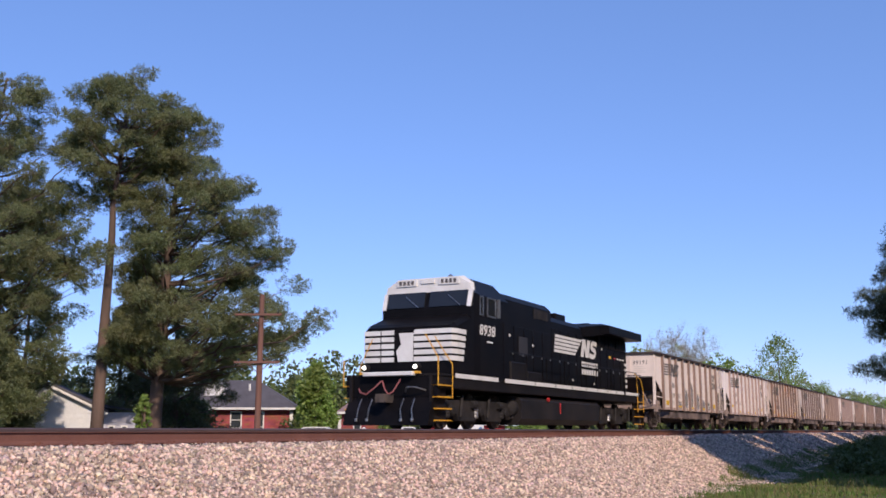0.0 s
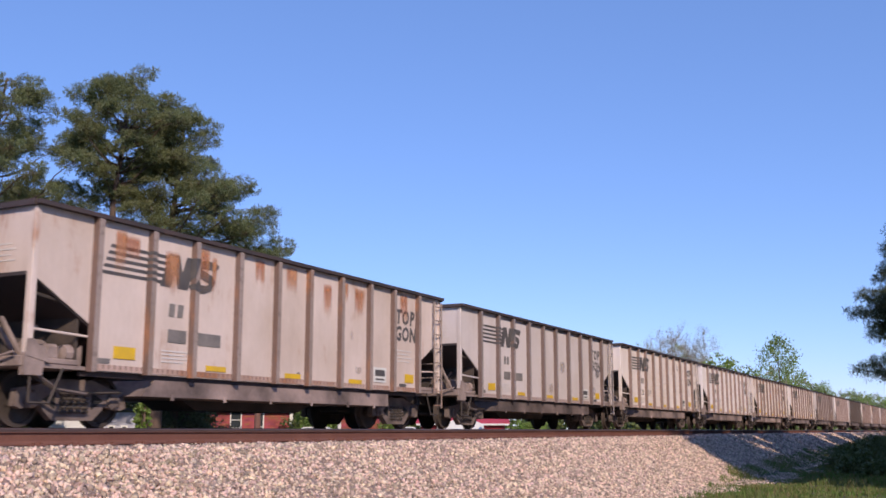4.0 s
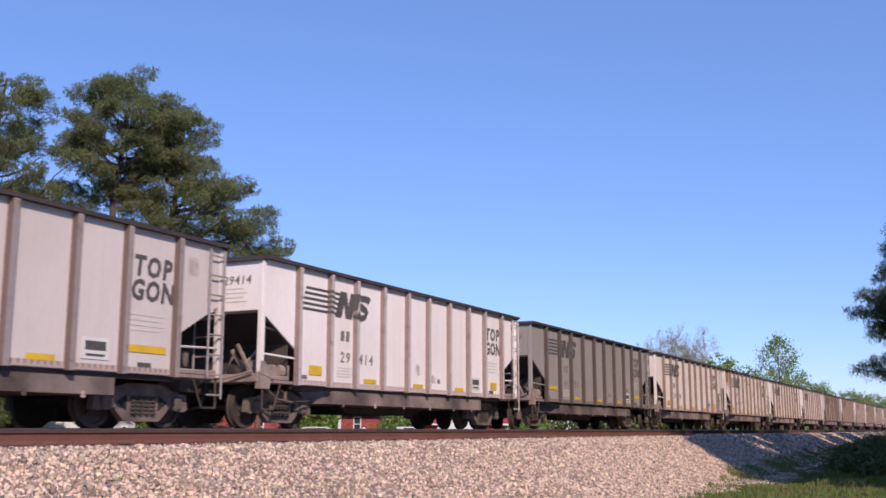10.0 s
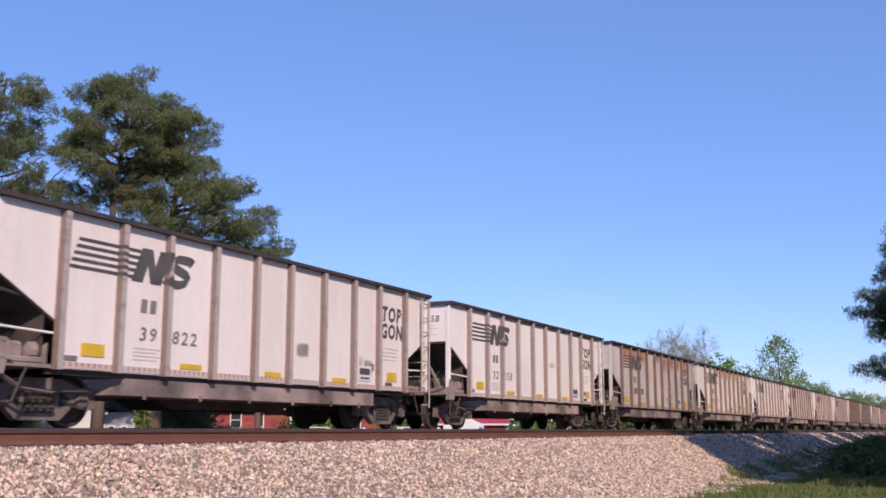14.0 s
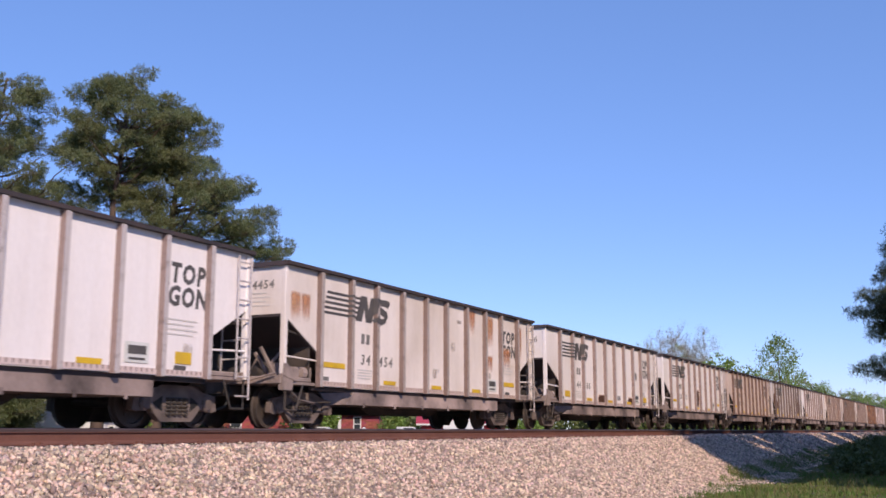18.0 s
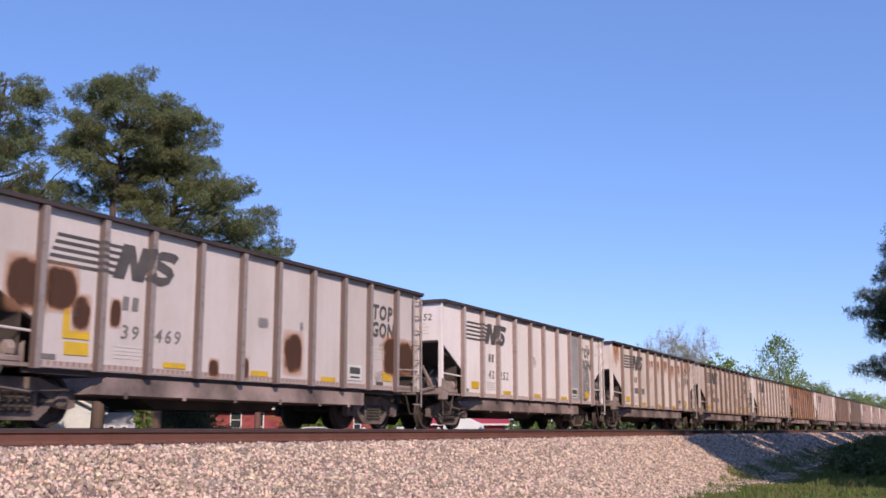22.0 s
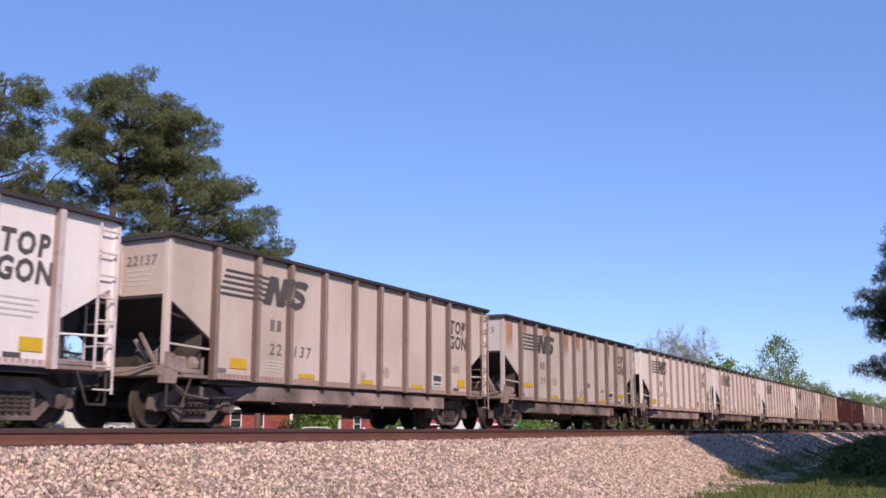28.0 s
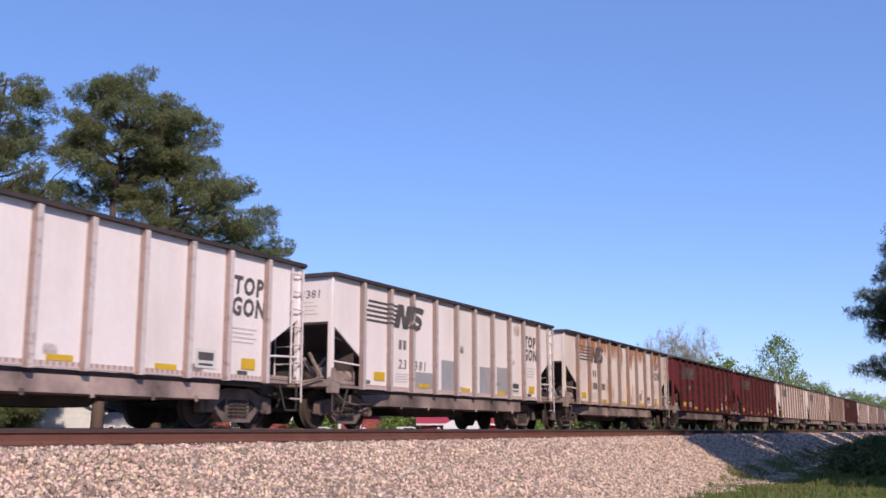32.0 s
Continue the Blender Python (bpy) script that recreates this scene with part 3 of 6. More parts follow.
    quads("crown", needles(cs, rad, count, width, nrg), 3, needle or M_NEEDLE, "", "", "", tree)
    return tree


def leafy_tree(label, base, h, spread, seed, material, leaf=0.13, clumps=260, per=22, r0=0.16, bare=0.0, low=0.15, name="deciduous_tree", group="", bark=None):
    rng = random.Random(seed)
    nrg = np.random.default_rng(seed)
    tree = thing(name, label, "tree" if "bush" not in name else "bush", pose(*base), group)
    bm = tube(B(), trunk_path((0, 0, 0), h * 0.85, (0, 0, 0), rng), r0, 0.03, 7)
    cs = []
    for i in range(clumps):
        f = low + (1 - low) * (i + rng.random()) / clumps
        prof = math.sin(math.pi * min(1.0, 0.12 + 0.9 * (f - low) / (1 - low))) ** 0.6
        az, r = rng.uniform(0, 2 * math.pi), spread * prof * math.sqrt(rng.uniform(0.15, 1)) * (0.75 + 0.4 * noise.noise((math.cos(0.9 * i) * 2 + seed, f * 5, seed)))
        p = Vector((math.cos(az) * r, math.sin(az) * r, h * f))
        cs.append(p)
        if i % 4 == 0 or bare:
            start = Vector((p.x * 0.08, p.y * 0.08, max(0.1, p.z - r * 0.9 - 0.3)))
            mid = start.lerp(p, 0.5) + Vector((rng.uniform(-1, 1), rng.uniform(-1, 1), rng.uniform(0, 1))) * 0.12 * r
            tube(bm, [start, mid, p], 0.035 + 0.01 * r, 0.01, 4)
    part("trunk", bm, bark or M_BARK, tree, smooth=True)
    cs = np.array([tuple(c) for c in cs])
    quads("crown", leaves(cs, nrg.uniform(0.5, 1.2, len(cs)) * spread * 0.2, per, leaf, nrg), 4, material, "", "", "", tree)
    return tree


def bare_tree(label, base, h, seed, buds, size, wide):
    """A forked crown of bare limbs and fine twigs with buds at the tips."""
    rng = random.Random(seed)
    nrg = np.random.default_rng(seed)
    tree = thing("deciduous_tree", label, "tree", pose(*base))
    bm, tips = B(), []

    def branch(p, d, length, r, left):
        bend = Vector((rng.uniform(-1, 1), rng.uniform(-1, 1), rng.uniform(-0.3, 0.6))) * 0.14
        mid = p + d * length * 0.5
        q = mid + (d + bend).normalized() * length * 0.5
        rod(bm, p, mid, r, 4, r * 0.85)
        rod(bm, mid, q, r * 0.85, 4, r * 0.65)
        if left == 0:
            tips.append(q)
            return
        for k in range(3 if left > 1 else 4):
            off = Vector((rng.gauss(0, 1), rng.gauss(0, 1), rng.gauss(0.15, 0.6))).normalized()
            branch(q if k else mid, (d + off * wide * rng.uniform(0.7, 1.3)).normalized(), length * rng.uniform(0.62, 0.86), max(r * 0.62, 0.011), left - 1)

    branch(Vector((0, 0, 0)), Vector((0, 0, 1)), h * 0.29, 0.13, 6)
    part("trunk", bm, M_TWIG, tree)
    cs = np.array([tuple(t) for t in tips])
    quads("crown", leaves(cs, nrg.uniform(0.3, 0.7, len(cs)), buds, size, nrg), 4, M_BUD, "", "", "", tree)
    return tree


def at(px, depth, z):
    """A place in the plan, sideways by px times the depth from the view axis."""
    p = DEPTH * depth * 1.1686 + RIGHT * depth * px
    return (p.x, p.y, z)


def build_plants():
    # tall loblolly pines beyond the tracks
    pine("tall loblolly pine with a domed crown and bare lower trunk", at(-0.386, 47, BACK), 20.4, [(0.64, 0.8, 0.5), (0.71, 2.2, 1.1), (0.77, 3.5, 2.6), (0.84, 3.7, 3.6), (0.90, 3.2, 3.0), (0.96, 2.2, 2.1), (1, 0.8, 0.8)], 11, 0.36, 84, lean=tuple(RIGHT * 1.1), first=0.64, lobe=0.66, tufts=34, count=22, puff=0.25, width=0.034)
    pine("broad loblolly pine with long spreading limbs", at(-0.322, 49, BACK), 19.0, [(0.2, 2.0, 2.0), (0.27, 7.6, 2.4), (0.33, 8.8, 2.2), (0.38, 8.9, 2.0), (0.45, 7.9, 2.0), (0.53, 6.8, 2.0), (0.63, 6.5, 2.2), (0.73, 5.3, 2.3), (0.80, 3.8, 2.2), (0.875, 2.5, 1.9), (0.96, 1.5, 1.3), (1, 0.5, 0.5)], 23, 0.42, 205, lean=tuple(RIGHT * 0.6), first=0.25, lobe=0.74, tufts=36, count=22, puff=0.25, width=0.034)
    pine("dense pine with foliage down to the ground", at(-0.535, 45, BACK), 19.8, [(0.05, 2.4, 4.0), (0.14, 3.6, 4.2), (0.2, 4.4, 4.5), (0.3, 4.8, 4.5), (0.42, 5.2, 4.5), (0.5, 6.3, 4.4), (0.65, 6.0, 4.0), (0.73, 5.7, 4.0), (0.80, 4.2, 3.2), (0.88, 3.7, 2.6), (0.95, 2.7, 1.6), (1, 1.0, 0.6)], 37, 0.36, 200, first=0.07, lobe=0.78, tufts=36, count=22, puff=0.26, width=0.036)
    pine("smaller pine filling the gap behind the tall ones", at(-0.47, 62, BACK), 11.5, [(0.05, 4.0, 3.5), (0.4, 4.0, 3.5), (0.8, 2.0, 2.2), (1, 0.5, 0.5)], 41, 0.25, 70, first=0.1, lobe=0.7)
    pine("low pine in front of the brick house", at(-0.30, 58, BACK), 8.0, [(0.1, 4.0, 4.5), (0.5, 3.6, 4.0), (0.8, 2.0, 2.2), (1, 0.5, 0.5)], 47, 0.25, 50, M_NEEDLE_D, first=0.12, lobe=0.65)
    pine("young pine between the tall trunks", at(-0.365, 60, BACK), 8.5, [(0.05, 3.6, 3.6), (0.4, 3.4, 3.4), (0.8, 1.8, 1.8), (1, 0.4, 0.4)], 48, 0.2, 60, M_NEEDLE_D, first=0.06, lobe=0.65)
    pine("bushy young pine in front of the white house", at(-0.505, 44, BACK), 5.6, [(0.05, 2.6, 3.0), (0.5, 2.2, 2.6), (0.8, 1.4, 1.6), (1, 0.3, 0.3)], 49, 0.16, 60, first=0.06)
    # pine at the edge of the camera's side, and the unseen wood added to shade the bank
    # dark needles: the shade on this pine is put into its colour
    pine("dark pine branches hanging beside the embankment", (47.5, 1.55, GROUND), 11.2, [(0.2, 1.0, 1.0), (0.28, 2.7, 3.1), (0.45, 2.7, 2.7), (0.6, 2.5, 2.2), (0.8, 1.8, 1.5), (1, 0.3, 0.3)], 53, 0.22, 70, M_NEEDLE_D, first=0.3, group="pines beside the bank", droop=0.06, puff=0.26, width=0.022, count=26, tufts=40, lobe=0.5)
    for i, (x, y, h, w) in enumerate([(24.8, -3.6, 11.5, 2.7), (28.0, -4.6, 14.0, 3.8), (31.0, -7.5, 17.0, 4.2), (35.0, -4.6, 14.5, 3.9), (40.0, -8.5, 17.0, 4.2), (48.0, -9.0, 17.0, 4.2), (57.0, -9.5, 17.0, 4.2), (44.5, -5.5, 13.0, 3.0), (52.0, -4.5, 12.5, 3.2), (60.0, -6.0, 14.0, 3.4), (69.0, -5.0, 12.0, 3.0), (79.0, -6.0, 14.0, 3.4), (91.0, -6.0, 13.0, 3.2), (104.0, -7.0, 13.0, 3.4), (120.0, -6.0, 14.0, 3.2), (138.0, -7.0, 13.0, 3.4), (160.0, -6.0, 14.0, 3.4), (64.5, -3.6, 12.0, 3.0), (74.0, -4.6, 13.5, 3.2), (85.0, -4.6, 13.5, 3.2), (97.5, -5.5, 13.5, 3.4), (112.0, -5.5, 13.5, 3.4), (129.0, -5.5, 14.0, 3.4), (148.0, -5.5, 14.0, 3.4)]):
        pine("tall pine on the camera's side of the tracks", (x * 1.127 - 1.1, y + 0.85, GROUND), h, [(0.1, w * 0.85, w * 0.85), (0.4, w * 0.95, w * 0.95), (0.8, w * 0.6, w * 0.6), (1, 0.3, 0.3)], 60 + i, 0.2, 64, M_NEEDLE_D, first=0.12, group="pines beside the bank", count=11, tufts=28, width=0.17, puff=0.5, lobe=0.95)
    rng = random.Random(77)
    # bushes added out of view to block light from the grass
    for i in range(14):
        leafy_tree("dark bush added out of view to shade the grass", (37 + i * 4.7 + rng.uniform(-1, 1), -0.7 - rng.uniform(0, 2.2), GROUND), rng.uniform(2.4, 3.8), rng.uniform(1.7, 2.3), 200 + i, M_LEAF_D, 0.14, 90, 18, low=0.02, name="undergrowth_bush", group="undergrowth")
    # dark leaf colour stands in for the shade these bushes lie in
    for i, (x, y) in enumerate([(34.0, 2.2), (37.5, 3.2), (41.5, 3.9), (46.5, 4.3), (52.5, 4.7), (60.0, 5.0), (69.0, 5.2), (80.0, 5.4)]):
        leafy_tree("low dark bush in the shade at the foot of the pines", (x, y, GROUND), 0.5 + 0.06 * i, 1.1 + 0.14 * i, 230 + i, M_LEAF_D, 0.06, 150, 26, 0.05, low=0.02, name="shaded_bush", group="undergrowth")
    # leafy trees and bushes behind the train
    leafy_tree("fresh green bush beside the pale house wing", at(-0.334, 45, BACK), 2.8, 0.6, 70, M_LEAF, 0.09, 90, 22, low=0.05, name="garden_bush")
    leafy_tree("bright green leafy tree beside the brick houses", at(-0.142, 62, BACK), 5.6, 1.9, 71, M_LEAF, 0.13, 300, 26)
    leafy_tree("dark evergreen bush in front of the brick house", at(-0.285, 62, BACK), 3.4, 2.6, 72, M_LEAF_D, 0.12, 220, 26, low=0.02, name="evergreen_bush")
    leafy_tree("rounded green bush beside the driveway", at(-0.055, 75, BACK), 2.4, 1.8, 73, M_LEAF, 0.12, 140, 22, low=0.02, name="green_bush")
    leafy_tree("rounded green bush beside the driveway", at(-0.16, 70, BACK), 2.6, 2.2, 74, M_LEAF_D, 0.12, 140, 22, low=0.02, name="green_bush")
    leafy_tree("green bush in an open yard", at(0.10, 80, BACK), 1.9, 2.6, 75, M_LEAF, 0.12, 140, 22, low=0.02, name="green_bush")
    bare_tree("nearly bare tree with reddish spring buds", at(0.236, 120, BACK), 15.4, 81, 4, 0.045, 0.40)
    bare_tree("tree just coming into pale leaf", at(0.277, 125, BACK), 14.6, 86, 12, 0.065, 0.56)
    leafy_tree("fresh green spreading spring tree", at(0.378, 120, BACK), 13.4, 4.9, 83, M_LEAF, 0.14, 150, 30, 0.22, low=0.3)
    rng = random.Random(9)
    nrg = np.random.default_rng(9)
    for mat, share, label in ((M_LEAF, 0.65, "bright green line of spring woods along the far side of the tracks"), (M_LEAF_D, 0.2, "darker green trees within the distant woods"), (M_BUD, 0.15, "pale budding trees within the distant woods")):
        cs, rs = [], []
        for i in range(int(420 * share)):
            x = 142 + 900 * rng.random() ** 1.5
            y = 25 + 16 * rng.random() + 0.01 * x
            h = ((0.21 + 0.12 * rng.random() ** 1.5) * y + 1.2) * (1 + 0.35 * min(1.0, (x - 158) / 450))
            w = rng.uniform(2.0, 3.8)
            for k in range(44):
                f = rng.uniform(0.05, 1)
                r = w * math.sin(math.pi * min(1, 0.2 + 0.8 * f)) ** 0.5 * rng.random() ** 0.5
                a = rng.uniform(0, 6.28)
                cs.append((x + r * math.cos(a), y + r * math.sin(a), BACK + h * f))
                rs.append(rng.uniform(0.5, 0.9))
        quads("distant_woods", leaves(np.array(cs), np.array(rs), 9, 0.24, nrg), 4, mat, label, "woods")
    # woods that close the view beyond the houses
    cs, rs = [], []
    for i in range(430):
        d = rng.uniform(110, 170)
        px = rng.uniform(-0.75, 0.32)
        h = rng.uniform(6.0, 11.0) if px < 0.15 else rng.uniform(4.5, 7.0)
        bx, by, _ = at(px, d, 0)
        w = rng.uniform(2.0, 4.0)
        for k in range(30):
            f = rng.uniform(0.03, 1)
            r = w * math.sin(math.pi * min(1, 0.2 + 0.8 * f)) ** 0.5 * rng.random() ** 0.5
            a = rng.uniform(0, 6.28)
            cs.append((bx + r * math.cos(a), by + r * math.sin(a), BACK + h * f))
            rs.append(rng.uniform(0.5, 1.0))
    quads("distant_woods", leaves(np.array(cs), np.array(rs), 7, 0.34, nrg), 4, M_LEAF_D, "dark green woods behind the houses", "woods")


def build_grass():
    nrg = np.random.default_rng(21)
    # turf that has crept up the foot of the bank
    edge_x, edge_y = [20, 24, 31, 52, 80, 300], [5.2, 5.55, 6.3, 6.75, 6.95, 7.1]
    xs = span((19, 60, 120), (60, 300, 80))
    rows = [[(x, y, float(slope_z(np.array(y))) + (0.025 if i < 4 else -0.02)) for i, y in enumerate(np.linspace(5.0, float(np.interp(x, edge_x, edge_y)) + 0.14 * noise.noise((x * 0.8, 3.0, 1.0)), 6))] for x in xs]
    turf = raw("turf_bank", [p for r in rows for p in r], [(i * 6 + j, i * 6 + j + 6, i * 6 + j + 7, i * 6 + j + 1) for i in range(len(xs) - 1) for j in range(5)], M_GROUND)
    tagged(turf, "grassy turf on the foot of the embankment", "ground", "", "structure")
    for mat, n, label, hi in ((M_GRASS, 120000, "unmown green grass at the foot of the embankment", 0.125), (M_DRY, 26000, "dry straw-coloured grass among the green", 0.15)):
        x = 10.5 + 69 * nrg.random(n) ** 1.3
        y = -2 + 9.0 * nrg.random(n) ** 0.75
        tuft = np.array([noise.noise((float(a) * 0.6, float(b) * 0.6, 2.0)) for a, b in zip(x, y)])
        keep = y < np.interp(x, edge_x, edge_y) + 0.25 * tuft
        x, y, tuft = x[keep], y[keep], tuft[keep]
        m = len(x)
        z = np.array([max(ground_height(float(a), float(b)), float(slope_z(np.array(b))) if b > 5.75 else -9) for a, b in zip(x, y)])
        hgt = hi * (0.35 + 1.0 * np.clip(tuft + 0.4, 0, 1)) * nrg.uniform(0.5, 1.2, m)
        a = nrg.uniform(0, 6.28, m)
        w = nrg.uniform(0.006, 0.014, m) * (1 + 0.03 * x)
        dx, dy = np.cos(a) * w, np.sin(a) * w
        lx, ly = nrg.normal(size=m) * hgt * 0.35, nrg.normal(size=m) * hgt * 0.35
        v = np.stack([np.stack([x - dx, y - dy, z - 0.03], 1), np.stack([x + dx, y + dy, z - 0.03], 1), np.stack([x + lx, y + ly, z + hgt], 1)], 1).reshape(-1, 3)
        quads("grass", v, 3, mat, label, "grass")


# ---------------------------------------------------------------- houses, pole, road vehicles
def facing(px, depth, z=BACK, turn=0.0):
    """Pose whose x runs to the viewer's right, y away from the viewer, at a place in the plan."""
    x, y, _ = at(px, depth, 0)
    return pose(x, y, z, 0, 0, YAW - 90 + turn)


def gable_roof(bm, x0, x1, y0, y1, z0, rise, over=0.3, along="x", thick=0.12):
    if along == "x":
        ym = (y0 + y1) / 2
        for ya, yb in ((y0 - over, ym), (y1 + over, ym)):
            loft(bm, [[(x, ya, z0 - over * rise / (ym - y0)), (x, yb, z0 + rise), (x, yb, z0 + rise + thick), (x, ya, z0 - over * rise / (ym - y0) + thick)] for x in (x0 - over, x1 + over)])
    else:
        xm = (x0 + x1) / 2
        for xa, xb in ((x0 - over, xm), (x1 + over, xm)):
            loft(bm, [[(xa, y, z0 - over * rise / (xm - x0)), (xb, y, z0 + rise), (xb, y, z0 + rise + thick), (xa, y, z0 - over * rise / (xm - x0) + thick)] for y in (y0 - over, y1 + over)])
    return bm


def window(parent, x, z, w, h, y=0.0, name="window"):
    fr = part(name, B(), M_WHITE, parent, "white window frame")
    bm = B()
    for a, b, c, d in ((x, x + w, z, z + 0.09), (x, x + w, z + h - 0.09, z + h), (x, x + 0.09, z + 0.09, z + h - 0.09), (x + w - 0.09, x + w, z + 0.09, z + h - 0.09), (x + 0.09, x + w - 0.09, z + h / 2 - 0.03, z + h / 2 + 0.03)):
        box(bm, a, b, y - 0.07, y + 0.02, c, d)
    bm.to_mesh(fr.data)
    bm.free()
    part("pane", box(B(), x + 0.09, x + w - 0.09, y - 0.035, y - 0.015, z + 0.09, z + h - 0.09), M_WIN, fr)


def brick_wall(house, x0, x1, z0, z1, y, skip):
    """Courses of brick too fine to pick apart, one mesh, leaving the openings free."""
    rng = np.random.default_rng(4)
    v = []
    for r in range(int((z1 - z0) / 0.15)):
        z = z0 + r * 0.15
        x = x0 - (0.2 if r % 2 else 0)
        while x < x1:
            a, b = max(x, x0), min(x + 0.385, x1)
            x += 0.4
            if b - a > 0.05 and not any(a < s[1] and b > s[0] and z < s[3] and z + 0.15 > s[2] for s in skip):
                p = y - 0.012 - 0.006 * rng.random()
                v += [(a, p, z), (b, p, z), (b, p, z + 0.138), (a, p, z + 0.138)]
    quads("bricks", v, 4, M_BRICK, "", "", "stuff", house)


def build_houses():
    # brick ranch house with a grey shingle roof
    h = thing("brick_house", "single-storey red brick house with grey shingle roof and white trim", "house", facing(-0.236, 69, turn=4))
    part("wall", box(B(), -5.0, 4.6, 0.0, 7.5, 0.0, 2.75), M_BRICK, h, "red brick walls")
    brick_wall(h, -5.0, 4.6, 0.0, 2.75, 0.0, [(-0.1, 0.8, 1.25, 2.55), (1.9, 2.5, 0.2, 2.55)])
    bm = B()
    loft(bm, [[(-5.5, -0.5, 2.70), (5.2, -0.5, 2.70), (5.2, 8.0, 2.70), (-5.5, 8.0, 2.70)], [(-5.5, -0.5, 2.82), (5.2, -0.5, 2.82), (5.2, 8.0, 2.82), (-5.5, 8.0, 2.82)], [(-2.2, 3.5, 5.1), (1.6, 3.5, 5.1), (1.6, 4.0, 5.1), (-2.2, 4.0, 5.1)]])
    roof = part("roof", bm, M_ROOF, h, "grey shingle hip roof")
    part("vent_pipe", rod(B(), (1.1, 2.0, 4.0), (1.1, 2.0, 4.75), 0.09, 8), M_WHITE, roof)
    part("gutter", box(B(), -5.52, 5.22, -0.62, -0.5, 2.68, 2.84), M_WHITE, h, "white gutter")
    part("corner_post", box(B(), 4.45, 4.72, -0.14, 0.1, 0.0, 2.70), M_WHITE, h)
    window(h, -0.1, 1.25, 0.9, 1.3)
    window(h, 1.9, 0.2, 0.6, 2.35, name="side_light")
    g = part("dormer", slab(B(), [(-2.3, 3.2), (-0.7, 3.2), (-0.7, 4.4), (-1.5, 5.0), (-2.3, 4.4)], "y", 1.2, 4.0), M_SIDING, h, "white gable above the eaves")
    part("dormer_roof", gable_roof(B(), -2.3, -0.7, 1.2, 4.0, 4.4, 0.62, 0.15, "y", 0.1), M_WHITE, g)
    part("brick_wing", box(B(), -9.5, -5.04, 1.0, 6.5, 0.0, 2.1), M_BRICK, h)
    # second brick house with a pinkish roof
    h = thing("brick_house", "small red brick house with pinkish shingle roof and white porch trim", "house", facing(-0.098, 78, turn=-6))
    part("wall", box(B(), -1.2, 2.1, 0.0, 6.0, 0.0, 2.6), M_BRICK, h, "red brick walls")
    brick_wall(h, -1.2, 2.1, 0.0, 2.6, 0.0, [(-0.15, 0.55, 1.0, 2.3)])
    bm = B()
    loft(bm, [[(-1.6, -0.5, 2.6), (2.5, -0.5, 2.6), (2.5, 6.5, 2.6), (-1.6, 6.5, 2.6)], [(-1.6, -0.5, 2.7), (2.5, -0.5, 2.7), (2.5, 6.5, 2.7), (-1.6, 6.5, 2.7)], [(-0.4, 2.8, 4.1), (1.3, 2.8, 4.1), (1.3, 3.2, 4.1), (-0.4, 3.2, 4.1)]])
    part("roof", bm, M_ROOF_P, h, "pinkish brown shingle roof")
    part("fascia", box(B(), -1.62, 2.52, -0.64, -0.5, 2.52, 2.72), M_WHITE, h)
    part("porch_post", box(B(), -1.45, -1.2, -0.3, -0.05, 0.0, 2.52), M_WHITE, h)
    window(h, -0.15, 1.0, 0.7, 1.3)
    # white house seen end on behind the pines
    h = thing("white_house", "white sided house with dark roof behind pine trees", "house", facing(-0.44, 49.5, turn=12) @ Matrix.Scale(0.9, 4))
    part("wall", slab(B(), [(-6.5, 0), (3.0, 0), (3.0, 2.5), (0.0, 3.95), (-6.5, 2.2)], "y", 0.0, 5.6), M_SIDING, h, "white sided gable walls")
    for i in range(24):
        zz = 0.1 + i * 0.155
        lo = -6.48 if zz < 2.2 else -6.48 * max(0.02, (3.95 - zz - 0.15) / 1.75)
        hi = 2.98 if zz < 2.4 else 2.98 * max(0.02, (3.95 - zz - 0.15) / 1.45)
        part("clapboard", box(B(), lo, hi, -0.022, -0.004, zz, zz + 0.13), M_SIDING, h)
    bm = B()
    for xa, xb, za, zb in ((0.0, 3.5, 4.01, 2.32), (0.0, -7.0, 4.01, 2.13)):
        loft(bm, [[(xa, y, za), (xb, y, zb), (xb, y, zb + 0.14), (xa, y, za + 0.14)] for y in (-0.35, 6.0)])
    part("roof", bm, M_ROOF, h, "dark grey shingle roof")
    part("rake_trim", slab(B(), [(0.0, 3.85), (3.5, 2.16), (3.5, 2.32), (0.0, 4.01)], "y", -0.39, -0.33), M_WHITE, h)
    # the blue-grey tone puts the wing wall's shade into its siding
    ext = part("side_wing", box(B(), 3.05, 5.1, 0.5, 5.4, 0.0, 2.35), M_SIDING_SHADE, h, "side wing, its shade painted in as blue-grey siding")
    part("wing_roof", slab(B(), [(3.0, 2.75), (5.4, 2.36), (5.4, 2.46), (3.0, 2.86)], "y", 0.2, 5.7), M_ROOF, ext)
    window(ext, 3.45, 0.75, 0.45, 0.8, 0.5)
    window(ext, 4.25, 0.75, 0.4, 0.8, 0.5)
    # red building with a white cross gable
    h = thing("red_shop_building", "low red building with white cross gable and red metal roof", "building", facing(0.022, 92))
    part("wall", box(B(), -4.3, 4.3, 0.0, 6.0, 0.0, 1.75), M_REDROOF, h, "red painted walls")
    part("roof", gable_roof(B(), -4.4, 4.4, 0.0, 6.0, 1.85, 1.0, 0.4, "x", 0.1), M_REDROOF, h, "red metal roof")
    part("fascia", box(B(), -4.75, 4.75, -0.52, -0.42, 1.62, 1.80), M_WHITE, h)
